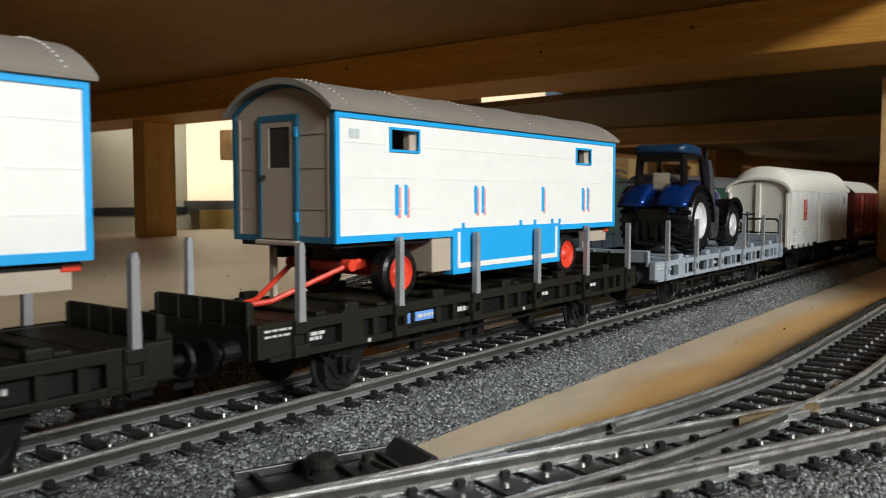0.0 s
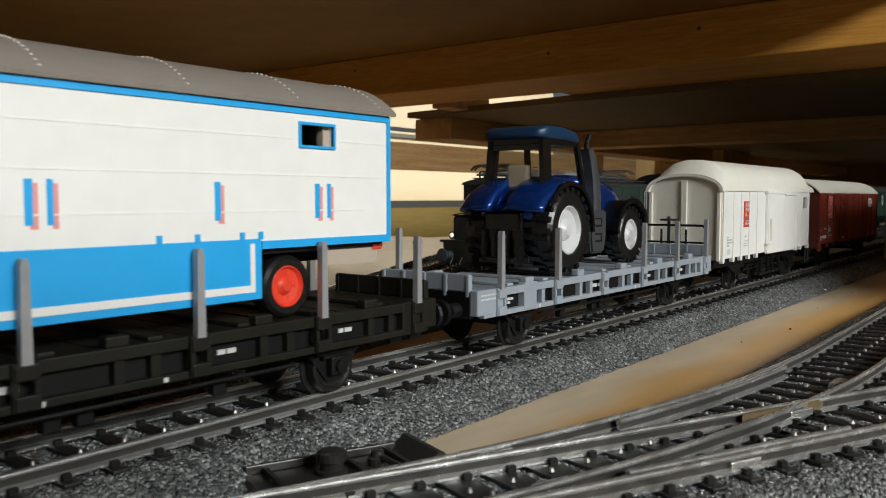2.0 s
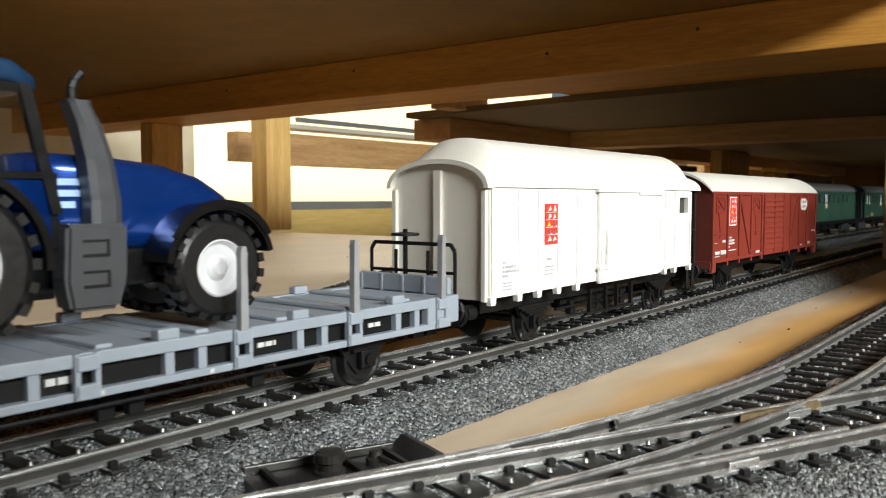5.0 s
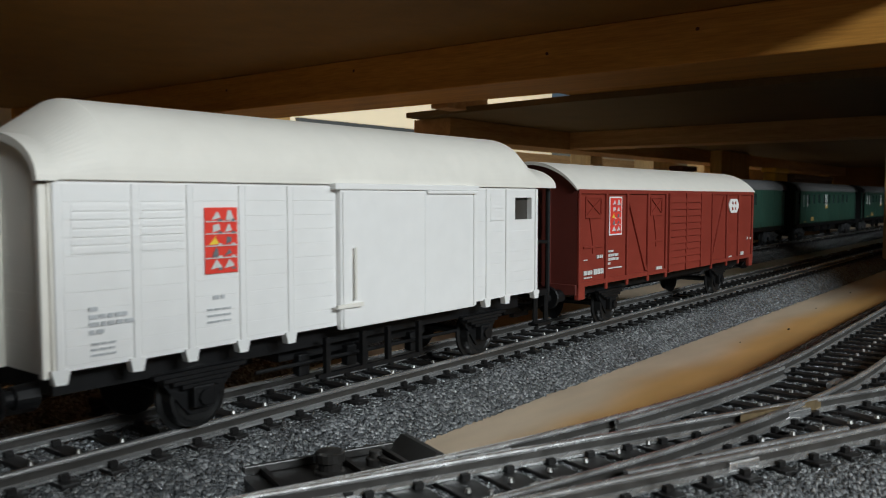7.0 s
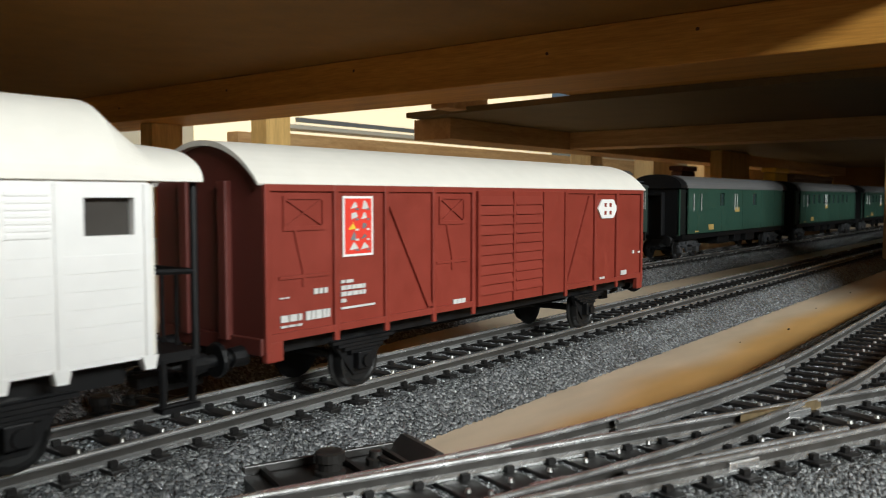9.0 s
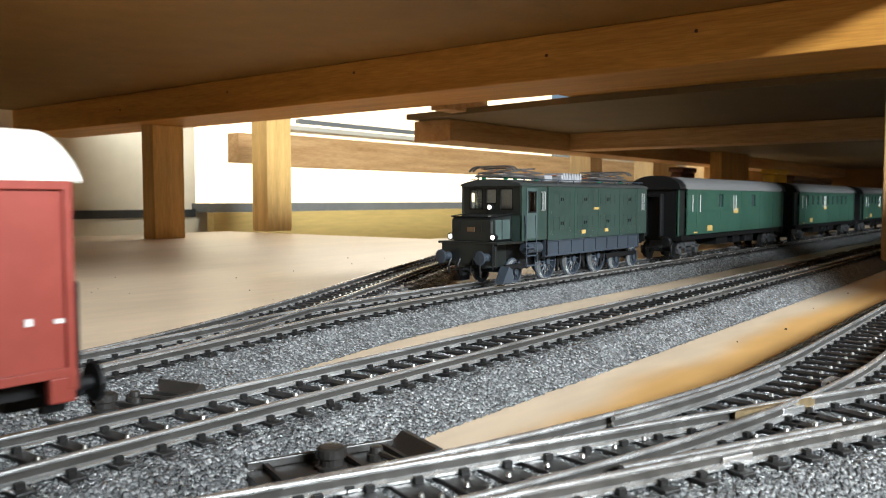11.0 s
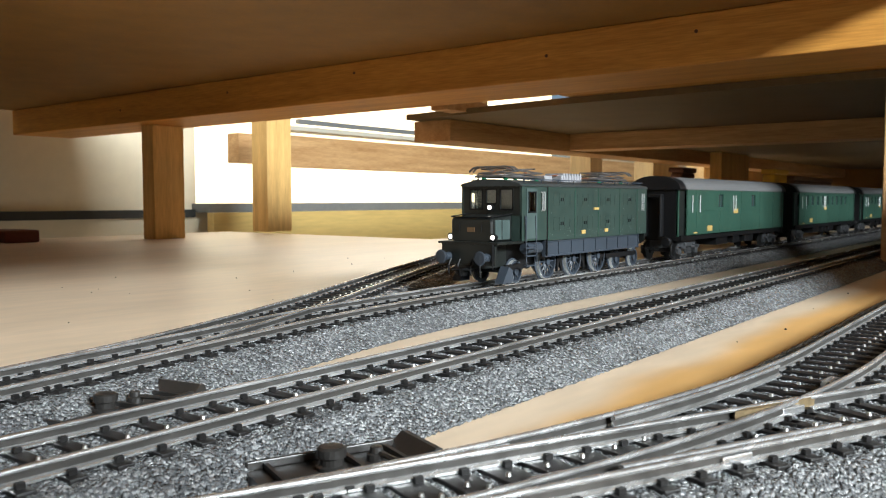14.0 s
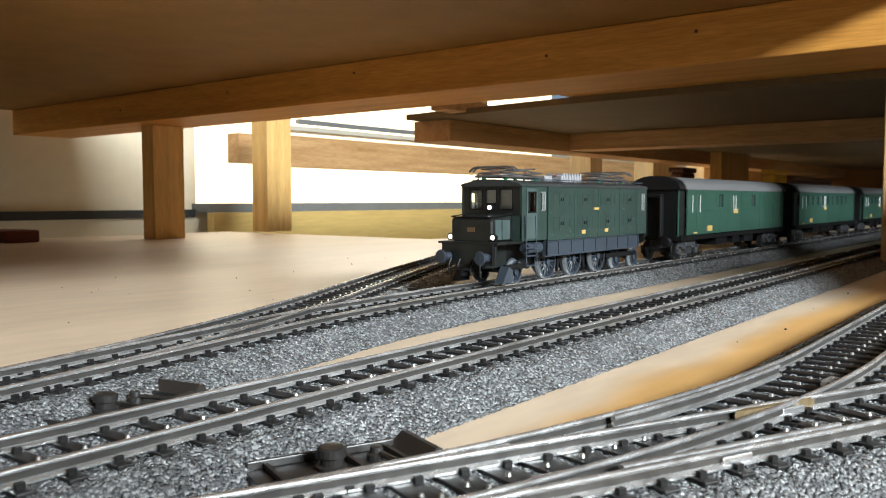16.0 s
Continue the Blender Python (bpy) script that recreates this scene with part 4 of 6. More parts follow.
def rrect(cx, w, z0, z1, r, n=4):
    """Rounded rectangle in (y, z)."""
    out = []
    for sx, sz, a0 in ((1, 1, 0), (-1, 1, 90), (-1, -1, 180), (1, -1, 270)):
        px, pz = cx + sx * (w - r), (z1 - r if sz > 0 else z0 + r)
        for i in range(n + 1):
            a = radians(a0 + 90 * i / n)
            out.append((px + r * math.cos(a), pz + r * math.sin(a)))
    return out


def fender(bm, x, z, r0, r1, a0, a1, ya, yb, n=26):
    """An arched mudguard round the wheel at (x, z)."""
    for i in range(n):
        t0, t1 = (radians(a0 + (a1 - a0) * k / n) for k in (i, i + 1))
        q = [(x + r * math.cos(t), z + r * math.sin(t)) for r, t in ((r0, t0), (r1, t0), (r1, t1), (r0, t1))]
        extrude(bm, q, ya, yb, "y")
    bmesh.ops.remove_doubles(bm, verts=bm.verts, dist=0.001)
    return bm


def tractor(x0, label):
    t = thing("toy_tractor", label, "tractor", x0, 126.3, 17.15)
    Z = 17.15
    rx, rz, rr = 21.0, 12.25, 11.5      # rear wheels
    fx, fz, fr = 64.3, 9.45, 8.7        # front wheels
    for s in (-1, 1):
        road_wheel(t, rx, s * 6.0, rz, rr, 8.0, 7.0, WHITE_RIM, s, lugs=22, holes=0)
        road_wheel(t, fx, s * 6.6, fz, fr, 5.4, 5.0, WHITE_RIM, s, lugs=20, holes=0)
    # bonnet
    bm = bmesh.new()
    secs = []
    for x, w, z0, z1, r in ((36, 6.3, 13, 28.0, 2.5), (46, 6.2, 13, 28.0, 3.0), (58, 5.8, 12.5, 27.0, 3.4), (66, 5.2, 12, 25.0, 3.2), (71.5, 4.4, 12.2, 22.0, 2.6), (73, 3.4, 13.2, 18.5, 2.0)):
        secs.append([(x, y, z) for y, z in rrect(0, w, z0, z1, r)])
    loft(bm, secs)
    hood = part("bonnet", bm, BLUE_MET, t, "glossy metallic blue bonnet", smooth=True)
    bm = bmesh.new()
    for s in (-1, 1):
        ya, yb = sorted((s * 5.6, s * 6.45))
        for k in range(3):
            box(bm, 38.0 - 0.4 * k, 43.5 - 0.8 * k, ya, yb, 23.2 - 1.7 * k, 24.2 - 1.7 * k)
    part("vent_stripes", bm, mat("pale_blue_print", (0.35, 0.5, 0.75), 0.4, bump=0), hood)
    bm = bmesh.new()
    box(bm, 34, 70, -5.2, 5.2, 7.2, 13.2, 0.6)
    box(bm, 8, 36, -5.4, 5.4, 5.0, 16, 0.8)
    cyl(bm, (rx, -6.5, rz), (rx, 6.5, rz), 3.0, seg=14)
    cyl(bm, (fx, -7.0, fz), (fx, 7.0, fz), 2.0, seg=12)
    box(bm, 66, 76, -4.5, 4.5, 6.5, 13, 0.8)
    part("chassis", bm, GLOSS_BLACK, t, "black chassis and engine block")
    # rear mudguards, flowing back into pointed tails
    for s in (-1, 1):
        bm = bmesh.new()
        secs = []
        for k in range(25):
            a = 14 + k * 6.1
            back = max(0.0, (a - 108) / 52)
            q = radians(a)
            ro, ri = rr + 2.6 + 2.8 * back ** 1.4, rr + 1.0 + 2.2 * back ** 1.4
            w0, w1 = 2.6, 13.8
            ring = [(w0, ri), (w0, ro + 0.9), (w0 + 1.6, ro + 1.1), (w1 - 4.0, ro + 0.5), (w1 - 1.6, ro - 0.1), (w1 - 0.4, ro - 0.9), (w1, ri + 0.3), (w1 - 0.5, ri)]
            secs.append([(rx + r * math.cos(q), s * y, rz + r * math.sin(q)) for y, r in ring])
        loft(bm, secs)
        fd = part("rear_mudguard", bm, BLUE_MET, t, "metallic blue rear mudguard", smooth=True)
        bm = bmesh.new()
        fender(bm, rx, rz, rr + 0.9, rr + 2.0, -4, 150, *sorted((s * 13.3, s * 14.5)), 48)
        part("mudguard_lip", bm, GLOSS_BLACK, fd, "black mudguard lip")
        bm = bmesh.new()
        fender(bm, fx, fz, fr + 1.2, fr + 2.3, 14, 172, *sorted((s * 5.8, s * 12.6)))
        fm = part("front_mudguard", bm, GLOSS_BLACK, t, "black front mudguard")
        bm = bmesh.new()
        fender(bm, fx, fz, fr + 1.6, fr + 2.9, 30, 150, *sorted((s * 12.0, s * 12.9)))
        part("mudguard_edge", bm, GLOSS_BLACK, fm)
        bm = bmesh.new()
        ys = sorted((s * 7.0, s * 11.8))
        extrude(bm, [(38.2, 4.6), (45.8, 4.6), (47.2, 9.0), (47.4, 17.5), (37.8, 17.5), (37.4, 9.0)], ys[0], ys[1], "y")
        bmesh.ops.bevel(bm, geom=bm.edges[:], offset=0.6, segments=2, affect="EDGES")
        step = part("step_box", bm, DARK_GREY, t, "anthracite step box")
        bm = bmesh.new()
        for z in (8.0, 12.6):
            for q in ((40.0, 44.2, z, z + 0.5), (43.7, 44.2, z + 0.5, z + 2.6), (40.0, 43.7, z + 2.2, z + 2.6)):
                box(bm, q[0], q[1], *sorted((s * 11.75, s * 11.92)), q[2], q[3])
        part("step_recess", bm, BLACK, step)
    # exhaust with its cover, beside the cab
    bm = bmesh.new()
    loft(bm, [[(x + u, y + v, z) for u, v in ((-w, -1.4), (-w * 0.5, -1.9), (w * 0.5, -1.9), (w, -1.4), (w, 1.5), (-w, 1.5))] for x, y, z, w in ((45.0, -8.4, 16, 2.5), (45.0, -8.4, 21, 2.4), (44.2, -8.3, 27, 2.2), (42.8, -8.2, 32, 1.9), (41.4, -8.1, 35.2, 1.6), (41.2, -8.1, 35.7, 1.9))])
    ex = part("exhaust_cover", bm, DARK_GREY, t, "anthracite exhaust cover")
    part("exhaust_pipe", sweep(bmesh.new(), [(41.0, -8.1, 35), (40.9, -8.1, 37.4), (41.3, -8.1, 38.6), (42.4, -8.1, 39.8)], 0.75, 8), BLACK, ex)
    # cab
    x0c, x1c = 14.0, 36.0
    bm = bmesh.new()
    z0, z1 = 19.0, 37.4
    for s in (-1, 1):
        yb, yt = s * 9.6, s * 8.4
        for xb, xt, w in ((x0c + 1.2, x0c + 2.0, 4.2), (x1c + 1.2, x1c - 2.4, 1.6)):
            loft(bm, [[(xb + u, yb + v, z0) for u, v in ((-w / 2, -0.7), (w / 2, -0.7), (w / 2, 0.7), (-w / 2, 0.7))], [(xt + u, yt + v, z1) for u, v in ((-w / 2, -0.7), (w / 2, -0.7), (w / 2, 0.7), (-w / 2, 0.7))]])
        ya, yb2 = sorted((s * 8.9, s * 9.9))
        box(bm, x0c + 1, x1c + 1, ya, yb2, 24.0, 25.0)
    box(bm, x1c, x1c + 1.6, -9.6, 9.6, 14.0, 24.8)
    box(bm, x0c + 0.2, x1c - 2, -9, 9, 36.0, 37.6)
    box(bm, x0c + 0.2, x0c + 1.8, -9, 9, 34.6, 36.2)
    for s in (-1, 1):
        box(bm, x0c + 1.5, x0c + 3.1, *sorted((s * 8.3, s * 8.9)), 25.0, 36.6)
    tub = loft(bmesh.new(), [[(x, y, z) for y, z in rrect(0, w, za, zb, 1.4)] for x, w, za, zb in ((8.6, 7.6, 15.5, 19.4), (11.5, 9.2, 14.5, 22.6), (14.2, 9.8, 13.5, 24.4), (24, 9.9, 13.5, 24.6), (36.6, 9.6, 13.5, 24.6))])
    part("cab_body", tub, BLUE_MET, t, "metallic blue cab body", smooth=True)
    part("rear_panel", bx(7.6, 9.4, -6.2, 6.2, 9.0, 17.6, 0.9), GLOSS_BLACK, t, "black rear panel")
    cab = part("cab_frame", bm, GLOSS_BLACK, t, "glossy black cab frame")
    bm = bmesh.new()
    for s in (-1, 1):
        loft(bm, [[(x0c + 0.6, s * 9.3, 25.3), (x1c, s * 9.3, 25.3), (x1c, s * 9.15, 25.3), (x0c + 0.6, s * 9.15, 25.3)], [(x0c + 1.6, s * 8.5, 36.8), (x1c - 3.4, s * 8.5, 36.8), (x1c - 3.4, s * 8.35, 36.8), (x0c + 1.6, s * 8.35, 36.8)]])
    loft(bm, [[(x0c + 0.2, -9, 25.2), (x0c + 0.2, 9, 25.2), (x0c + 0.35, 9, 25.2), (x0c + 0.35, -9, 25.2)], [(x0c + 1.4, -8.2, 36.8), (x0c + 1.4, 8.2, 36.8), (x0c + 1.55, 8.2, 36.8), (x0c + 1.55, -8.2, 36.8)]])
    pane = part("cab_glass", bm, PANE, cab)
    pane.visible_shadow = False
    bm = bmesh.new()
    box(bm, 16, 22.5, -3.6, 3.6, 19.4, 23.0, 0.8)
    box(bm, 15.0, 17.4, -3.4, 3.4, 22.0, 30.5, 0.8)
    part("driver_seat", bm, SEAT, cab, "beige driver seat")
    bm = bmesh.new()
    cyl(bm, (31, 0, 19), (28.6, 0, 26), 0.6, seg=8)
    ring_open(bm, (28.5, 0, 26.3), (-0.5, 0, 1), [(0, 2.5), (0.4, 2.8), (0, 3.1), (-0.4, 2.8)], 20)
    part("steering_wheel", bm, BLACK, cab)
    secs = []
    for x, w, za, zb in ((11.8, 7.6, 38.0, 39.6), (13, 9.6, 37.6, 40.4), (16, 10.0, 37.5, 41.2), (24, 10.0, 37.5, 41.2), (32, 9.5, 37.2, 40.4), (35.2, 8.8, 36.2, 38.6)):
        secs.append([(x, y, z) for y, z in rrect(0, w, za, zb, min(1.0, (zb - za) / 2.2))])
    part("cab_roof", loft(bmesh.new(), secs), BLUE_ROOF, cab, "petrol-blue cab roof", smooth=True)
    bm = bmesh.new()
    box(bm, 8.2, 12.5, -5.6, 5.6, 4, 16.5, 0.8)
    hitch = part("rear_hitch", bm, GLOSS_BLACK, t, "black three-point hitch")
    for y in (-5.5, -2.2, 2.2, 5.5):
        part("hitch_plate", bx(6.4, 10.0, y - 0.6, y + 0.6, 3.5, 12.5, 0.2), GLOSS_BLACK, hitch)
    part("hitch_bar", bx(5.4, 7.2, -5.8, 5.8, 3.4, 5.0, 0.3), GLOSS_BLACK, hitch)
    for y in (-6.6, 6.6):
        part("hitch_arm", sweep(bmesh.new(), [(10, y * 0.85, 6), (4.6, y * 0.75, 4.0)], 0.6, 6), GLOSS_BLACK, hitch)
        part("hitch_strut", cyl(bmesh.new(), (8, y * 0.8, 6), (9, y * 0.8, 16), 0.8, seg=8), GLOSS_BLACK, hitch)
    MOVING.append((t, x0, 126.3, 17.15))
    return t


tractor(284.5, "glossy dark blue toy tractor with white rims and black tyres")

# ---- covered wagons ----
SIGN_RED = mat("poster_red", (0.72, 0.05, 0.03), 0.45, var=0.08, scale=900, bump=0)
SIGN_YEL = mat("poster_yellow", (0.85, 0.62, 0.05), 0.45, bump=0)
WIN_DARK = mat("dark_window", (0.05, 0.045, 0.04), 0.3, bump=0)


def poster(parent, x0, x1, z0, z1, y, border):
    """A red poster with plain white, yellow and dark patches."""
    s = -1
    base = part("poster", bx(x0, x1, y - 0.16, y, z0, z1), WHITE if border else SIGN_RED, parent, "small red poster with plain patches")
    w, h = x1 - x0, z1 - z0
    if border:
        part("poster_field", bx(x0 + w * 0.06, x1 - w * 0.06, y - 0.22, y - 0.16, z0 + h * 0.04, z1 - h * 0.04), SIGN_RED, base)
        x0, x1, z0, z1 = x0 + w * 0.06, x1 - w * 0.06, z0 + h * 0.04, z1 - h * 0.04
        w, h = x1 - x0, z1 - z0
    rng = random.Random(5)
    for row in range(5):
        for side, (a, b) in enumerate(((0.18, 0.44), (0.60, 0.84))):
            zc = 0.88 - 0.185 * row
            m = SIGN_YEL if (row, side) == (2, 0) else (WRITE_D if (row, side) in ((3, 0), (3, 1), (2, 1)) else WRITE_W)
            lean, d1, d2, d3 = (rng.uniform(-0.06, 0.06) for k in range(4))
            quad = [(x0 + (a + lean) * w, z0 + (zc - 0.07) * h), (x0 + (b + d1) * w, z0 + (zc - 0.05 + d2 * 0.5) * h), (x0 + (b - 0.08 + lean) * w, z0 + (zc + 0.05 + d1 * 0.4) * h), (x0 + (a + 0.1 + d3) * w, z0 + (zc + 0.06 - d2 * 0.4) * h)]
            part("poster_patch", extrude(bmesh.new(), quad, y - 0.3, y - 0.2, "y"), m, base)
            part("poster_patch", bx(x0 + (a + 0.2) * w, x0 + (b + 0.06) * w, y - 0.34, y - 0.3, z0 + (zc - 0.09) * h, z0 + (zc - 0.055) * h), WRITE_D if m is WRITE_W else WRITE_W, base)
    for row in range(0 if border else 4):
        zc = 0.79 - 0.185 * row
        part("poster_line", bx(x0, x1, y - 0.32, y - 0.28, z0 + (zc - 0.008) * h, z0 + (zc + 0.008) * h), WRITE_W, base)


def vault(half, z0, rise, drop, n=16):
    """Roof outline: a flat vault with rounded, steep shoulders."""
    pts = []
    for i in range(n + 1):
        a = math.pi * i / n
        c, s_ = math.cos(a), math.sin(a)
        pts.append((-half * math.copysign(abs(c) ** 0.9, c), z0 + rise * abs(s_) ** 0.95))
    return pts


def running_gear(t, L, xa, xb, boards=True):
    for s in (-1, 1):
        for x in (xa, xb):
            axle_guard(t, x, 5.6, s * 11.5)
    part("underframe", bx(2, L - 2, -11, 11, 10.0, 13.0), BLACK, t)
    if boards:
        brake_gear(t, xa + 20, xb - 18)
    else:
        part("brake_rod", sweep(bmesh.new(), [(xa, -4, 8.2), (xb, -4, 8.2)], 0.5), BLACK, t)
    for s in (-1, 1) if boards else ():
        bm = bmesh.new()
        ya, yb = sorted((s * 13.6, s * 14.6))
        box(bm, xa + 24, xb - 26, ya, yb, 4.4, 5.2)
        for x in (xa + 26, xa + 36, xb - 38, xb - 28):
            box(bm, x, x + 1.2, ya, yb, 5.0, 12)
        part("footboard", bm, BLACK, t, "black footboard under the door")
    wheelset(t, xa, 5.6)
    wheelset(t, xb, 5.6)
    buffers(t, 0, -1, 10.6)
    coupler(t, 0, -1)


def white_wagon(x0):
    L, W = 127.0, 15.4
    t = thing("covered_wagon", "clean white covered wagon with a red poster and sliding door", "covered wagon", x0, 126.3, 0, "wagons of the train")
    win = (116.6, 124.4, 33.0, 38.5)
    for s in (-1, 1):
        ya, yb = sorted((s * (W - 1.4), s * W))
        bm = panelled(bmesh.new(), 0.6, L - 0.6, 14.2, 41.0, [win], ya, yb)
        part("side_wall", bm, WHITE, t)
        # planking between the uprights
        spans = ((1.8, 12.0), (13.6, 21.4), (23.0, 31.6), (33.2, 42.2), (43.8, 54.0), (98.5, 103.6), (105.2, 112.0), (113.4, 125.6))
        for xa, xb in spans:
            zs = [15.0 + 2.55 * k for k in range(10)]
            each("plank", [(xa, xb, *sorted((s * W, s * (W + 0.09))), z, z + 2.50) for z in zs if not (xa > 113 and z > 30)], WHITE, t, 0.04)
        for x in (0.2, 12.0, 21.5, 31.6, 42.2, 103.6, 112.0, 125.6):
            bm = bx(x + 0.2, x + 1.3, *sorted((s * W, s * (W + 0.38))), 14, 40.6, 0.12)
            extrude(bm, [(x - 0.6, 14.6), (x + 2.1, 14.6), (x + 1.6, 12.5), (x - 0.1, 12.5)], *sorted((s * (W - 1), s * (W + 0.42))), "y")
            part("upright", bm, WHITE, t)
        bm = bmesh.new()
        box(bm, 54.5, 98.0, *sorted((s * W, s * (W + 1.3))), 13.4, 40.0, 0.3)
        door = part("sliding_door", bm, WHITE, t, "white sliding door")
        y0, y1 = sorted((s * (W + 1.3), s * (W + 1.65)))
        each("door_batten", [(x, x + 0.9, y0, y1, 13.8, 39.6) for x in (54.9, 97.0)], WHITE, door, 0.1)
        part("door_panel", bx(79.5, 96.6, *sorted((s * (W + 1.3), s * (W + 1.38))), 13.9, 39.4), WHITE, door)
        part("door_hood", bx(80, 98, *sorted((s * (W + 1.3), s * (W + 1.9))), 39.3, 40.0, 0.15), WHITE, door)
        bm = bmesh.new()
        cyl(bm, (57.8, s * (W + 2.0), 19), (57.8, s * (W + 2.0), 29), 0.3, seg=6)
        box(bm, 53, 60, *sorted((s * (W + 1.3), s * (W + 2.0))), 17.6, 18.3)
        part("door_bar", bm, CREAM, door)
        part("door_rail", bx(53, 99, *sorted((s * W, s * (W + 1.7))), 40.0, 41.2, 0.2), WHITE, t)
        bm = bx(win[0], win[1], *sorted((s * (W - 1.9), s * (W - 1.45))), win[2], win[3])
        part("window_pane", bm, WIN_DARK, t, "dark square window")
    # louvres beside the window and lettering on the near side
    each("louvre", [(105.6, 111.6, -W - 0.24, -W, 33 + k * 0.95, 33.6 + k * 0.95) for k in range(7)], WHITE, t)
    each("louvre", [(xa, xb, -W - 0.24, -W, 30.6 + k * 1.2, 31.5 + k * 1.2) for k in range(6) for xa, xb in ((3, 11.6), (13.8, 21.2))], WHITE, t)
    poster(t, 24.9, 31.3, 26.2, 36.9, -W - 0.25, False)
    rows = []
    for k, (a, b) in enumerate(((5.2, 6.6), (5.2, 11.4), (5.2, 12.2), (5.2, 7.4))):
        rows += broken_line(a, b, 22.3 - 1.1 * k, 22.9 - 1.1 * k, 40 + k, 0.3)
    for k in range(3):
        rows += broken_line(5.4, 9.2, 17.4 - 0.8 * k, 17.7 - 0.8 * k, 50 + k, 0.2)
        rows += broken_line(25.2, 29.8, 20.2 - 1.0 * k, 20.5 - 1.0 * k, 60 + k, 0.2)
    rows += broken_line(26.4, 28.6, 22.0, 22.6, 71)
    print_bars(t, -W - 0.24, rows, mat("pale_grey_print", (0.50, 0.51, 0.52), 0.6, var=0.3, scale=1500, bump=0))
    # ends
    for xe, d in ((0.0, 1), (L, -1)):
        prof = [(-W, 13.6)] + [(y, z) for y, z in vault(W - 0.2, 40.5, 6.0, 0)] + [(W, 13.6)]
        part("end_wall", extrude(bmesh.new(), prof, *sorted((xe, xe + d * 1.2)), "x"), CREAM, t)
        bm = bmesh.new()
        for y in (-W + 0.6, -1.2, W - 2.0):
            box(bm, *sorted((xe - d * 1.1, xe + d * 0.1)), y, y + (2.4 if abs(y) < 3 else 1.4), 13.4, 45.2 if abs(y) < 3 else 40.5, 0.2)
        z = 17.0
        while z < 40:
            box(bm, *sorted((xe - d * 0.05, xe)), -W + 2.2, -1.4, z, z + 0.12)
            box(bm, *sorted((xe - d * 0.05, xe)), 1.4, W - 2.2, z, z + 0.12)
            z += 2.6
        part("end_ribs", bm, CREAM, t)
    # hipped roof
    def sec(x, half, z0, rise):
        return [(x, y, z) for y, z in vault(half, z0, rise, 0, 44)]
    part("roof", loft(bmesh.new(), [sec(9.0, W + 0.6, 41.0, 12.8), sec(L - 5.0, W + 0.6, 41.0, 12.8)]), CREAM, t, "smooth white roof with hipped ends")
    part("roof_hip", loft(bmesh.new(), [sec(0.2, W + 0.5, 41.0, 6.4), sec(9.0, W + 0.6, 41.0, 12.8)]), CREAM, t)
    part("roof_hip", loft(bmesh.new(), [sec(L - 5.0, W + 0.6, 41.0, 12.8), sec(L + 1.0, W + 0.5, 41.0, 6.6)]), CREAM, t)
    rim_a, rim_b = vault(W + 0.6, 40.8, 7.2, 0, 30), vault(W - 0.7, 40.8, 6.0, 0, 30)
    bm = bmesh.new()
    for k in range(30):
        extrude(bm, [rim_a[k], rim_a[k + 1], rim_b[k + 1], rim_b[k]], -1.8, 1.2, "x")
    part("roof_rim", bm, CREAM, t, "arched rim over the wagon's end")
    part("platform_canopy", loft(bmesh.new(), [sec(L + 0.6, W + 0.3, 41.0, 6.6), sec(L + 9.6, W, 41.0, 6.0)]), CREAM, t)
    # brakeman's platform
    bm = bmesh.new()
    box(bm, L, L + 9.8, -13.6, 13.6, 12.4, 14.0)
    for y in (-13.2, 13.2):
        cyl(bm, (L + 9.2, y, 13), (L + 9.2, y, 41.2), 0.65, seg=8)
        sweep(bm, [(L + 0.2, y, 27), (L + 9.2, y, 26.6)], 0.5)
        sweep(bm, [(L + 3, y, 13), (L + 3, y, 5), (L + 8.4, y, 5), (L + 8.4, y, 13)], 0.7)
        box(bm, L + 2, L + 9, y - 1.5, y + 1.5, 4.6, 5.4)
    sweep(bm, [(L + 9.2, -13.2, 26.6), (L + 9.2, 13.2, 26.6)], 0.5)
    for y in (-8, -4, 4, 8):
        sweep(bm, [(L + 9.2, y, 13), (L + 9.2, y, 26.6)], 0.35)
    part("brake_platform", bm, BLACK, t, "black end platform with rails and steps")
    running_gear(t, L, 26.5, 108.0)
    buffers(t, L + 9.8, 1, 10.6)
    coupler(t, L + 9.8, 1)
    MOVING.append((t, x0, 126.3, 0))


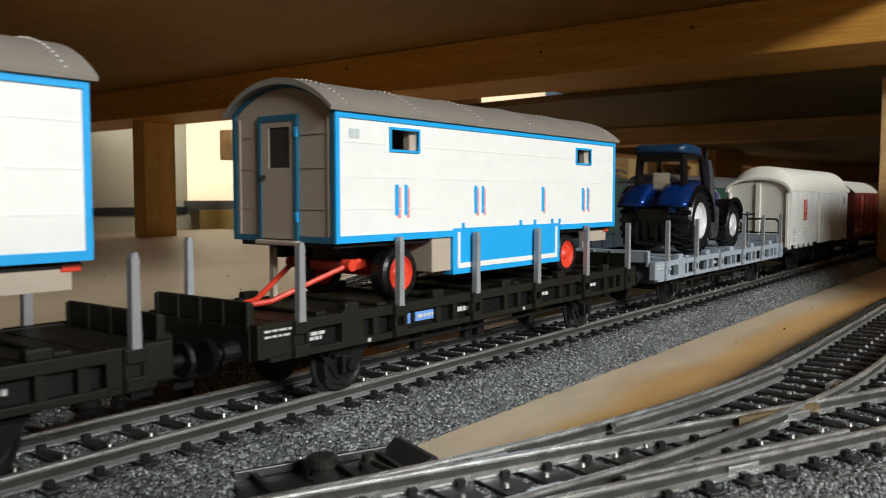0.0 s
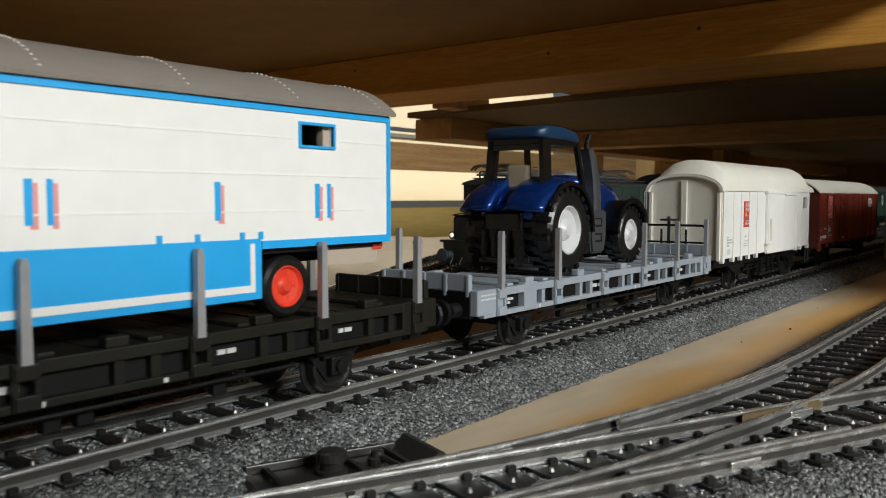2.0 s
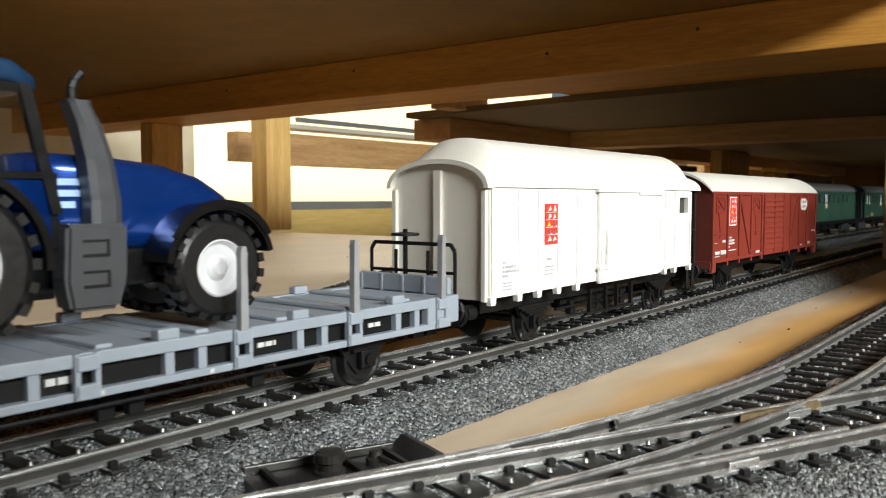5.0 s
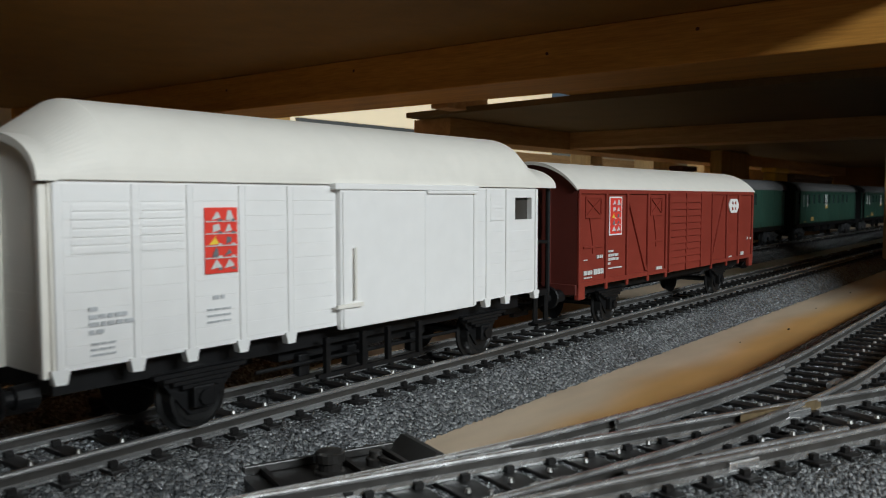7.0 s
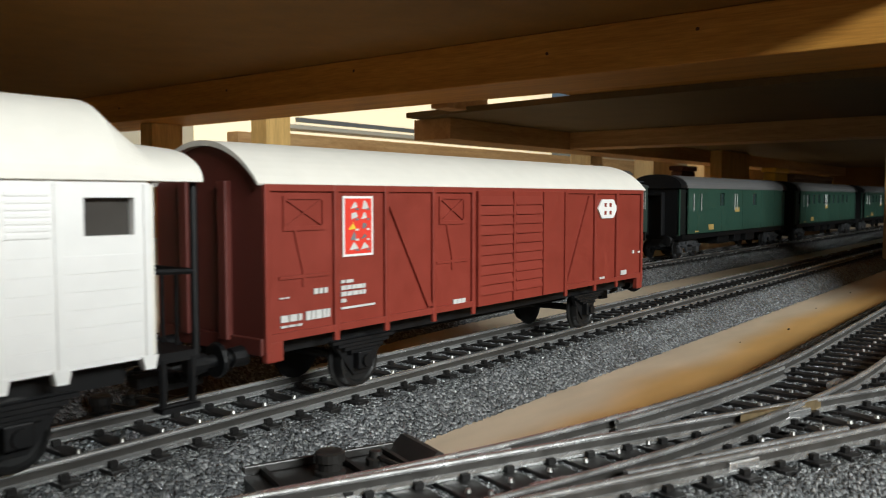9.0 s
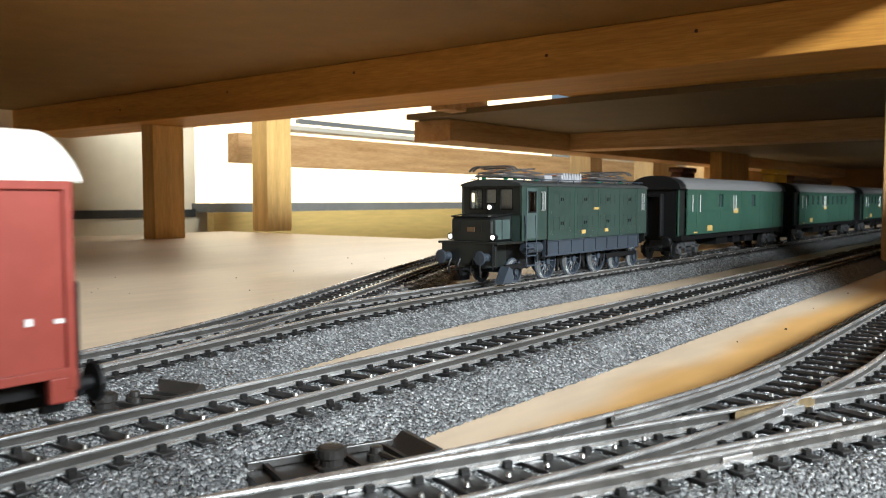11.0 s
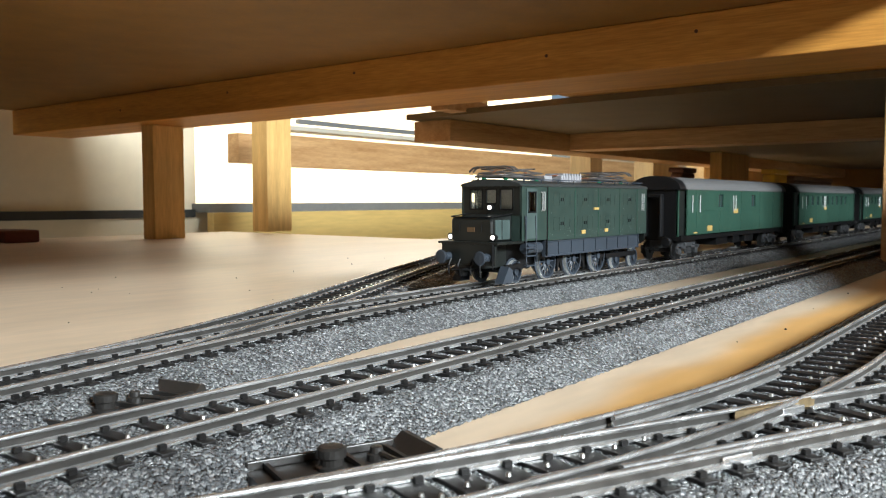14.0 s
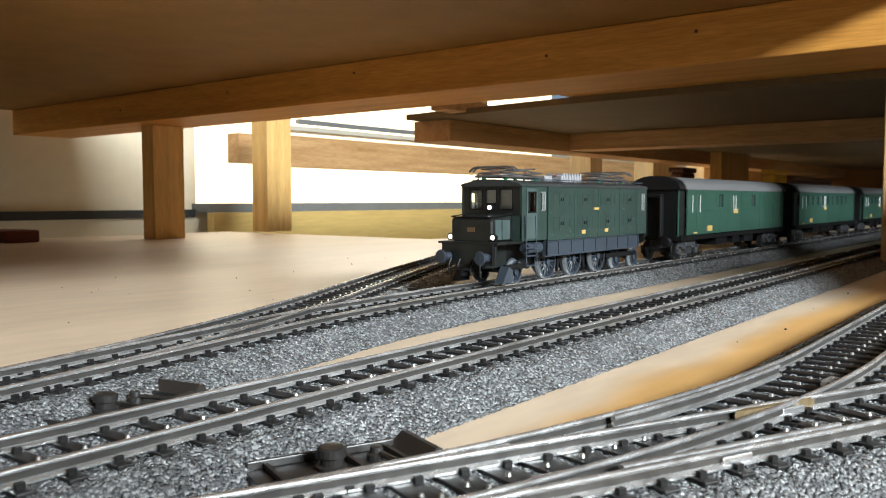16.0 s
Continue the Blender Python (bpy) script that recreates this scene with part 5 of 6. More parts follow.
def red_wagon(x0):
    L, W = 154.0, 15.4
    t = thing("covered_wagon", "oxide-red covered wagon with a white roof and louvred door", "covered wagon", x0, 126.3, 0, "wagons of the train")
    for s in (-1, 1):
        part("side_wall", bx(0.4, L - 0.4, *sorted((s * (W - 1.2), s * W)), 13.2, 41.2), OXIDE, t)
        yo = sorted((s * W, s * (W + 0.7)))
        for x in (0, 16.6, 30.8, 46.2, 60.8, 104.0, 121.0, 135.0, 152.6):
            part("upright", bx(x, x + 1.3, *yo, 11.5, 40.8, 0.15), OXIDE, t)
        each("side_rail", [(0, L, *sorted((s * W, s * (W + 0.6))), za, zb) for za, zb in ((13.2, 14.6), (39.6, 41.0))], OXIDE, t, 0.12)
        for (xa, za), (xb, zb) in (((31.8, 39.0), (45.6, 15.0)), ((118.5, 39.0), (106.0, 15.0))):
            bm = bmesh.new()
            extrude(bm, [(xa - 0.8, za), (xa + 0.8, za), (xb + 0.8, zb), (xb - 0.8, zb)], *sorted((s * W, s * (W + 0.55))), "y")
            part("diagonal_brace", bm, OXIDE, t)
        # shuttered vents with their bars
        for xa, xb in ((4.5, 14.5), (49.0, 58.5), (92.5, 102.5)):
            bm = bmesh.new()
            y0 = sorted((s * W, s * (W + 0.35)))
            box(bm, xa, xb, *y0, 38.2, 38.8)
            box(bm, xa, xb, *y0, 32.6, 33.4)
            box(bm, xa, xa + 0.6, *y0, 33.4, 38.2)
            box(bm, xb - 0.6, xb, *y0, 33.4, 38.2)
            for f in (1, -1):
                a, b = (xa + 0.6, xb - 0.6) if f > 0 else (xb - 0.6, xa + 0.6)
                extrude(bm, [(a - 0.25, 38.2), (a + 0.25, 38.2), (b + 0.25, 33.4), (b - 0.25, 33.4)], y0[0], y0[1], "y")
            box(bm, xa - 1, xb + 1, *y0, 24.0, 24.6)
            extrude(bm, [(xa + 2.4, 32.6), (xa + 3.0, 32.6), (xa + 5.2, 24.5), (xa + 4.6, 24.5)], y0[0], y0[1], "y")
            box(bm, xa + 4.4, xa + 5.2, *y0, 22.4, 25.4)
            part("vent_shutter", bm, OXIDE, t)
        bm = bmesh.new()
        box(bm, 62.2, 103.6, *sorted((s * W, s * (W + 0.9))), 13.0, 40.2, 0.2)
        door = part("sliding_door", bm, OXIDE, t)
        yd = sorted((s * (W + 0.9), s * (W + 1.35)))
        for xa, xb in ((63.0, 77.0), (78.4, 91.0)):
            for k in range(10):
                bm = bmesh.new()
                z = 15.6 + k * 2.35
                extrude(bm, [(yd[0] if s > 0 else yd[1], z), (yd[0] if s > 0 else yd[1], z + 2.1), (yd[0] + 0.12 if s > 0 else yd[1] - 0.12, z + 2.1), (yd[1] if s > 0 else yd[0], z + 0.3), (yd[1] if s > 0 else yd[0], z)], xa, xb, "x")
                part("louvre_slat", bm, OXIDE, door)
        each("door_batten", [(x, x + 1.0, *yd, 13.2, 40) for x in (62.2, 77.2, 91.4, 102.6)], OXIDE, door)
    rows = broken_line(3.4, 5.6, 20.6, 20.85, 3) + broken_line(11.6, 15, 20.8, 21.8, 4) + broken_line(3.6, 8.6, 15.4, 15.8, 5) + broken_line(3.6, 8.6, 16.4, 17.6, 6)
    rows += broken_line(9.6, 15.6, 16.2, 17.8, 7, 0.2) + broken_line(18.6, 22.5, 22.2, 22.8, 8) + broken_line(18.6, 25.4, 20.9, 21.7, 9, 0.2) + broken_line(18.6, 25.4, 19.7, 20.5, 10, 0.2)
    rows += broken_line(18.6, 20.2, 18.5, 19.2, 11) + [(18.6, 28, 17.2, 17.6), (5, 6.4, 14.0, 14.3), (11, 13.5, 14.0, 14.3)] + broken_line(54.0, 58.5, 14.2, 15.6, 12, 0.15) + broken_line(125, 128, 14.6, 15.2, 13) + broken_line(139, 142.6, 14.8, 16.2, 14, 0.15) + [(147, 148, 21, 22), (151, 152.4, 21, 21.6)]
    print_bars(t, -W - 0.1, rows, WRITE_W, 0.3)
    poster(t, 19.2, 27.6, 27.2, 38.8, -W - 0.15, True)
    bm = bmesh.new()
    hexa = [(129.3 + 6.3 * math.cos(radians(a)) * 1.0, 35.2 + 3.4 * math.sin(radians(a))) for a in (0, 55, 125, 180, 235, 305)]
    extrude(bm, hexa, -W - 0.55, -W - 0.1, "y")
    badge = part("badge", bm, WHITE, t, "white hexagonal badge with plain marks")
    bm = bmesh.new()
    for a, b in ((-2.4, 0.6), (0.9, 0.6), (-2.4, -1.7), (0.9, -1.7)):
        box(bm, 129.3 + a, 129.3 + a + 1.4, -W - 0.62, -W - 0.5, 35.2 + b, 35.2 + b + 1.1)
    part("badge_mark", bm, OXIDE, badge)
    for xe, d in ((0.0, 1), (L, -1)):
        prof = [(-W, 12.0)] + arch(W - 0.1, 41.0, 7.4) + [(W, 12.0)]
        part("end_wall", extrude(bmesh.new(), prof, *sorted((xe, xe + d * 1.0)), "x"), OXIDE_SHADED, t, "end wall in oxide red darkened for shade")
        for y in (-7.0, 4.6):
            part("end_rib", bx(*sorted((xe - d * 1.4, xe + d * 0.2)), y, y + 2.4, 13, 41.5, 0.3), OXIDE_SHADED, t)
        part("end_beam", bx(*sorted((xe - d * 0.6, xe + d * 0.2)), -W, W, 11.0, 14.0, 0.2), OXIDE_SHADED, t)
    bm = bmesh.new()
    extrude(bm, arch(W + 0.7, 40.9, 8.0, 20) + arch(W + 0.4, 40.6, 7.3, 20)[::-1], -1.4, L + 1.4, "x")
    part("roof", bm, CREAM, t, "plain white vaulted roof", smooth=False)
    part("corner_step", bx(0.2, 4, -W - 0.6, -W + 1, 9.6, 13.4, 0.3), OXIDE, t)
    part("corner_step", bx(L - 4, L - 0.2, -W - 0.6, -W + 1, 9.6, 13.4, 0.3), OXIDE, t)
    bm = bmesh.new()
    for y in (-12, 12):
        sweep(bm, [(L + 0.5, y, 11), (L + 2.2, y, 11), (L + 2.2, y, 26), (L + 0.5, y, 26)], 0.4)
    part("end_handrail", bm, BLACK, t)
    running_gear(t, L, 28.5, 125.0, False)
    buffers(t, L, 1, 10.6)
    coupler(t, L, 1)
    MOVING.append((t, x0, 126.3, 0))


white_wagon(423.5)
red_wagon(572.0)

# ---- standing passenger train on the rear track ----
LAMP_GLOW = glow("warm_white_lamp", (1.0, 0.93, 0.8), 1.4)
CAB_IN = mat("cab_lining", (0.5, 0.47, 0.4), 0.6, var=0.1, bump=0)
# shade of the unlit front and set-back ends put into a darker green
GREEN_SHADED = mat("shaded_front_green", (0.009, 0.011, 0.010), 0.38, var=0.2, scale=300, bump=0.05)
DOOR_GREEN = mat("light_door_green", (0.055, 0.078, 0.074), 0.38, var=0.25, scale=220, bump=0.06)
CHIP = mat("chipped_paint", (0.30, 0.34, 0.31), 0.6, var=0.2, bump=0)
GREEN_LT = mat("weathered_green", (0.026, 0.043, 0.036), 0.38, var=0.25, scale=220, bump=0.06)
COPPER = mat("copper_busbar", (0.5, 0.2, 0.1), 0.35, 0.8, var=0.2, scale=500, bump=0)
INSUL = mat("green_insulator", (0.02, 0.16, 0.08), 0.25, var=0.1, bump=0)
PLATE = mat("brass_plate", (0.62, 0.42, 0.14), 0.4, 0.3, var=0.15, scale=900, bump=0)
WIRE = mat("bare_wire", (0.26, 0.25, 0.24), 0.32, 0.8, var=0.2, bump=0)


def pantograph(parent, x, z, flip=1):
    """Folded collector: base frame, two pairs of jointed arms, cross wires and the copper-edged bow."""
    bm = bmesh.new()
    for y in (-7.5, 7.5):
        sweep(bm, [(x - 19, y, z + 1.4), (x + 19, y, z + 1.4)], 0.42)
    for dx in (-19, -8, 8, 19):
        sweep(bm, [(x + dx, -7.5, z + 1.4), (x + dx, 7.5, z + 1.4)], 0.4)
    ob = part("pantograph", bm, WIRE, parent, "folded wire pantograph")
    for y in (-7.5, 7.5):
        part("lower_arm", sweep(bmesh.new(), [(x - 18 * flip, y, z + 1.8), (x + 17 * flip, y, z + 3.4), (x - 15 * flip, y * 0.75, z + 5.0)], 0.4), WIRE, ob)
        part("upper_arm", sweep(bmesh.new(), [(x + 18 * flip, y * 0.9, z + 1.8), (x - 17 * flip, y * 0.9, z + 3.0), (x + 11 * flip, y * 0.7, z + 5.4)], 0.4), WIRE, ob)
    for dx, dz in ((17, 3.4), (-17, 3.0), (-15, 5.0), (11, 5.4)):
        part("cross_tube", sweep(bmesh.new(), [(x + dx * flip, -7, z + dz), (x + dx * flip, 7, z + dz)], 0.36), WIRE, ob)
    for a in (-1, 1):
        part("bracing_wire", sweep(bmesh.new(), [(x - 18, a * -7, z + 1.8), (x + 17, a * 7, z + 3.4)], 0.22), WIRE, ob)
        part("bracing_wire", sweep(bmesh.new(), [(x - 15, a * -5, z + 5.0), (x + 11, a * 5, z + 5.4)], 0.22), WIRE, ob)
    bm = bmesh.new()
    for dx in (-2.5, 0.5):
        xx = x - 14 * flip + dx
        sweep(bm, [(xx, -12.5, z + 3.8), (xx, -10.5, z + 5.4), (xx, -8, z + 5.9), (xx, 8, z + 5.9), (xx, 10.5, z + 5.4), (xx, 12.5, z + 3.8)], 0.5)
    part("collector_bow", bm, WIRE, ob)
    bm = sweep(bmesh.new(), [(x - 12, 3, z + 3.0), (x - 4, 4, z + 5.6), (x + 6, 3, z + 6.0), (x + 14, 1, z + 4.4), (x + 20, 0, z + 1.6)], 0.36)
    part("copper_link", bm, COPPER, ob)
    for dx in (-3.0, 3.0):
        part("lift_spring", cyl(bmesh.new(), (x - 6, dx, z + 2.2), (x + 7, dx, z + 2.2), 0.8, seg=10), STAKE, ob)
    for dx in (-14, 14):
        for y in (-6, 6):
            bm = bmesh.new()
            turned(bm, (x + dx, y, z - 0.6), (0, 0, 1), [(0, 0.9), (0.3, 1.4), (0.7, 0.9), (1.0, 1.4), (1.4, 0.9), (1.8, 1.2), (2.1, 0.6)], 10)
            part("insulator", bm, INSUL, ob)


def locomotive(x0, y0):
    t = thing("electric_locomotive", "weathered dark green electric locomotive with lit headlamps", "locomotive", x0, y0, 0)
    W = 16.6
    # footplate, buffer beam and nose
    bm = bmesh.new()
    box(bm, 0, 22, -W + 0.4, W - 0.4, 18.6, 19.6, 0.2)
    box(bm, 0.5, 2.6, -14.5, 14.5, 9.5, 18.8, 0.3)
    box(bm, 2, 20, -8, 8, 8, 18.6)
    part("footplate", bm, GREEN_SHADED, t)
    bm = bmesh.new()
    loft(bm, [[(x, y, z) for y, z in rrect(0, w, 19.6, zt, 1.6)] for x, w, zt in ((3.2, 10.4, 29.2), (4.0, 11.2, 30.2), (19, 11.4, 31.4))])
    nose = part("nose", bm, GREEN_SHADED, t, "green sloping nose with shade in its colour")
    each("nose_door", [(xa, xb, *sorted((s * 11.0, s * 11.6)), 20.5, 29.2) for s in (-1, 1) for xa, xb in ((5.5, 10.5), (11.3, 17.5))], DOOR_GREEN, nose, 0.1)
    bm = bmesh.new()
    box(bm, 2.9, 3.3, -2.0, 2.0, 23.9, 25.9)
    plate = part("number_plate", bm, mat("dull_bronze", (0.16, 0.10, 0.05), 0.45, 0.3, bump=0), nose, "small plain plate")
    bm = bmesh.new()
    sweep(bm, [(4, -11.6, 30.6), (19, -11.9, 31.8)], 0.3)
    sweep(bm, [(4, 11.6, 30.6), (19, 11.9, 31.8)], 0.3)
    sweep(bm, [(3.6, -10.5, 30.4), (3.6, 10.5, 30.4)], 0.3)
    for y in (-6, 6):
        sweep(bm, [(2.6, y, 24), (2.6, y, 28)], 0.25)
    part("nose_rail", bm, BLACK, nose)
    for y, z, x in ((-11.5, 21.6, 3.2), (11.5, 21.6, 3.2), (0, 34.6, 18.2)):
        bm = turned(bmesh.new(), (x + 2.6, y, z), (-1, 0, 0), [(0, 1.3), (2.2, 1.7), (2.6, 1.75), (2.75, 1.5)], 14)
        lamp = part("headlamp", bm, BLACK, t, "round headlamp, lit")
        bm = turned(bmesh.new(), (x, y, z), (-1, 0, 0), [(0, 1.15), (0.4, 1.05), (0.7, 0.5)], 14)
        part("lamp_lens", bm, LAMP_GLOW, lamp)
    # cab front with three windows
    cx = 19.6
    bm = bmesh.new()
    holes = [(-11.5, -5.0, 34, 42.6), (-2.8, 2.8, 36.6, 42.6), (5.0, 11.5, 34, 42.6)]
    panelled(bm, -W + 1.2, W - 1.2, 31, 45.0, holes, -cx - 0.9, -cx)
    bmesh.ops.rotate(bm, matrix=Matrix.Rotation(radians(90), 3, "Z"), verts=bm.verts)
    part("cab_front", bm, GREEN_SHADED, t, "cab front darkened for its shade")
    each("cab_corner", [(cx, cx + 0.9, *sorted((q * 10.8, q * (W - 0.2))), 19.6, 31.0) for q in (-1, 1)], GREEN_LT, t)
    bm = bmesh.new()
    for a, b, c, d in holes:
        for q in ((a - 0.5, b + 0.5, c - 0.5, c), (a - 0.5, b + 0.5, d, d + 0.5), (a - 0.5, a, c, d), (b, b + 0.5, c, d)):
            box(bm, cx - 0.35, cx, q[0], q[1], q[2], q[3])
    part("window_frame", bm, BLACK, t)
    pane = part("cab_pane", bx(cx + 0.5, cx + 0.65, -12, 12, 33.6, 43), PANE, t)
    pane.visible_shadow = False
    part("cab_lining", bx(34.0, 34.6, -12, 12, 31, 44), CAB_IN, t, "pale cab lining")
    # cab sides with door
    for s in (-1, 1):
        ya, yb = sorted((s * (W - 0.9), s * W))
        bm = panelled(bmesh.new(), cx, 43.0, 19.6, 45.0, [(24.5, 31.5, 32.5, 41.5)], ya, yb)
        part("cab_side", bm, GREEN_LT, t)
        bm = panelled(bmesh.new(), 23.4, 32.8, 20.5, 43.2, [(25.0, 31.2, 32.8, 41.2)], *sorted((s * W, s * (W + 0.35))))
        door = part("cab_door", bm, DOOR_GREEN, t, "light grey-green cab door with window")
        part("door_pane", bx(24.6, 31.4, *sorted((s * (W - 0.5), s * (W - 0.3))), 32.6, 41.4), PANE, door)
        bm = bmesh.new()
        for q in ((24.6, 31.6, 32.2, 32.8), (24.6, 31.6, 41.2, 41.8), (24.6, 25.1, 32.2, 41.8), (31.1, 31.6, 32.2, 41.8)):
            box(bm, q[0], q[1], *sorted((s * W, s * (W + 0.6))), q[2], q[3])
        part("door_frame", bm, BLACK, door)
        bm = bmesh.new()
        sweep(bm, [(21.8, s * (W + 0.9), 21), (21.8, s * (W + 0.9), 31)], 0.28)
        for x in (36.6, 38.6):
            part("cab_grab_rail", sweep(bmesh.new(), [(x, s * (W + 0.3), 33), (x, s * (W + 1.0), 33.4), (x, s * (W + 1.0), 41.2), (x, s * (W + 0.3), 41.6)], 0.36), PALE, t, "bare metal grab rail")
        for x in (21.5, 30.8):
            sweep(bm, [(x, s * (W + 0.6), 31), (x + 1.6, s * (W + 0.6), 8)], 0.26)
        for z in (8, 12.5, 16):
            box(bm, 23, 31, *sorted((s * (W - 1), s * (W + 0.8))), z, z + 0.5)
        part("handrail", bm, SLATE, t, "slate-grey handrail and steps")
        # engine-room side
        bm = bx(43.0, 158.5, *sorted((s * (W - 0.8), s * (W + 0.05))), 19.0, 44.2)
        side = part("body_side", bm, GREEN_LT, t, "weathered green body side")
        for xa, xb in ((49, 65), (73, 90), (99, 116), (127, 143)):
            for za, zb in ((35.6, 41.0), (24.0, 29.8)):
                yq = sorted((s * W, s * (W + 0.16)))
                bm = bmesh.new()
                box(bm, xa, xb, *yq, zb, zb + 0.3)
                box(bm, xa, xb, *yq, za - 0.3, za)
                box(bm, xa - 0.3, xa, *yq, za, zb)
                box(bm, xb, xb + 0.3, *yq, za, zb)
                for q in (0.33, 0.67):
                    box(bm, xa + (xb - xa) * q, xa + (xb - xa) * q + 0.25, *yq, za, zb)
                hatch = part("side_hatch", bm, GREEN_LT, side)
                xm = (xa + xb) / 2
                for o in (-1.3, 0.7):
                    part("hatch_latch", bx(xm + o, xm + o + 0.7, *sorted((s * W, s * (W + 0.4))), (za + zb) / 2 - 0.9, (za + zb) / 2 + 0.7, 0.1), BLACK, hatch)
        rng = random.Random(17)
        bm = bmesh.new()
        for k in range(70):
            x, z = rng.uniform(44, 157), rng.choice((rng.uniform(19.3, 24), rng.uniform(19.3, 24), rng.uniform(24, 43)))
            w, h = rng.choice(((rng.uniform(0.2, 1.1), 0.14), (0.15, rng.uniform(0.2, 0.8))))
            box(bm, x, x + w, *sorted((s * W, s * (W + 0.09))), z, z + h)
        tagged(part("paint_chips", bm, CHIP, side, "pale chips in the paint"), kind="stuff")
        part("body_joint", bx(42.2, 43.2, *sorted((s * (W - 0.5), s * (W + 0.12))), 12, 44.4), BLACK, side)
        each("panel_seam", [(x, x + 0.5, *sorted((s * W, s * (W + 0.3))), 19.2, 44) for x in (43.2, 70, 96, 122, 145)], GREEN, side)
        bm = bmesh.new()
        for xa, xb, za, zb in ((77.5, 81.5, 21.2, 23.0), (104, 107.6, 21.4, 23.2), (91, 96.5, 33.0, 34.2)):
            box(bm, xa, xb, *sorted((s * W, s * (W + 0.45))), za, zb)
        part("number_plate", bm, PLATE, side, "small plain brass plate")
        bm = bmesh.new()
        sweep(bm, [(150.5, s * (W + 0.8), 32), (150.5, s * (W + 0.8), 41.5)], 0.3)
        sweep(bm, [(153.0, s * (W + 0.8), 32), (153.0, s * (W + 0.8), 41.5)], 0.3)
        part("handrail", bm, PALE, t)
        # frame with its panels
        bm = bx(42, 150, *sorted((s * (W - 2.2), s * (W - 1.2))), 11.4, 19.0)
        fr = part("side_frame", bm, SLATE, t, "slate-blue outside frame")
        bm = bmesh.new()
        yq = sorted((s * (W - 1.2), s * (W - 0.7)))
        box(bm, 42, 150, *yq, 11.4, 12.2)
        box(bm, 42, 150, *yq, 18.2, 19.0)
        for k in range(9):
            box(bm, 42 + 13.4 * k, 42.8 + 13.4 * k, *yq, 12.2, 18.2)
        part("frame_rib", bm, SLATE, fr)
        bm = cyl(bmesh.new(), (27, s * 13.5, 16), (40, s * 13.5, 16), 2.6, seg=14)
        part("air_tank", bm, SLATE, t, "slate-blue air tank")
    part("rear_wall", bx(158, 159, -W + 1, W - 1, 14, 44), GREEN_SHADED, t)
    # roof
    bm = extrude(bmesh.new(), [(-W - 0.4, 44.2)] + arch(W - 0.6, 45.4, 2.0, 12) + [(W + 0.4, 44.2)], cx - 1.4, 160.0, "x")
    roof = part("roof", bm, mat("dark_roof", (0.030, 0.034, 0.034), 0.5, var=0.25, scale=300, bump=0.08), t, "dark flat roof")
    bm = bmesh.new()
    for s in (-1, 1):
        sweep(bm, [(cx + 4, s * 14, 47.4), (158, s * 14, 47.4)], 0.3)
        for k in range(9):
            sweep(bm, [(cx + 6 + 16 * k, s * 14, 45.6), (cx + 6 + 16 * k, s * 14, 47.4)], 0.25)
    part("roof_walkway", bm, SLATE, roof)
    bm = bmesh.new()
    box(bm, 78, 100, -5, 5, 47, 50.4, 0.4)
    for k in range(7):
        box(bm, 79 + 3 * k, 80.4 + 3 * k, -5.5, 5.5, 47.2, 51.4)
    box(bm, 62, 70, -4, 4, 47.2, 50.0, 0.4)
    part("resistor_box", bm, STAKE, roof, "grey roof resistor")
    sweep_bm = sweep(bmesh.new(), [(54, -3, 49), (78, -2, 50.4), (104, 2, 49.6), (140, 3, 49.2)], 0.3)
    part("roof_busbar", sweep_bm, COPPER, roof)
    cyl_bm = cyl(bmesh.new(), (cx + 1, 8, 46), (cx + 1, 8, 50), 0.5, 0.3, 8)
    part("whistle", cyl_bm, BLACK, roof)
    pantograph(t, 36.5, 47.2, 1)
    pantograph(t, 132, 47.4, -1)
    # wheels
    for x in (24.5, 131, 155):
        wheelset(t, x, 5.4, 5.4, SLATE, 16.0, 0.0, 10, False)
    for x in (54, 81, 109):
        wheelset(t, x, 8.4, 8.4, SLATE, 16.0, 0.0, 14, False)
    bm = bmesh.new()
    box(bm, 14, 156, -6, 6, 7, 18.5)
    for x in (56, 80, 104):
        for s in (-1, 1):
            extrude(bm, [(x + 8, 13), (x + 12, 13), (x + 13.6, 3), (x + 12.4, 3), (x + 10, 8), (x + 8.6, 3), (x + 7.4, 3)], *sorted((s * 9.5, s * 10.6)), "y")
    for s in (-1, 1):
        box(bm, 15, 36, *sorted((s * 9.8, s * 11)), 6.5, 9)
        box(bm, 118, 156, *sorted((s * 9.8, s * 11)), 6.5, 9)
    part("inner_frame", bm, BLACK, t)
    buffers(t, 0.5, -1, 13.0, 10.5, SLATE)
    coupler(t, 1, -1, 7.5)
    bm = bmesh.new()
    for s in (-1, 1):
        extrude(bm, [(8, 1.2), (16, 1.2), (16, 7), (13, 8.5)], *sorted((s * 9.5, s * 14.0)), "y")
    part("rail_guard", bm, SLATE, t, "slate-blue rail guard")
    bm = bmesh.new()
    for y in (-8, -3, 4, 9):
        sweep(bm, [(0.3, y, 12), (-1.8, y, 9), (-1.2, y, 5)], 0.45)
    sweep(bm, [(-0.5, -14, 18.8), (-0.5, -14, 8)], 0.4)
    part("brake_hose", bm, BLACK, t)
    return t


locomotive(288.5, 211.0).scale = (0.95, 1.0, 1.0)

GLASS_DK = mat("coach_window", (0.03, 0.045, 0.045), 0.12, var=0.1, bump=0)


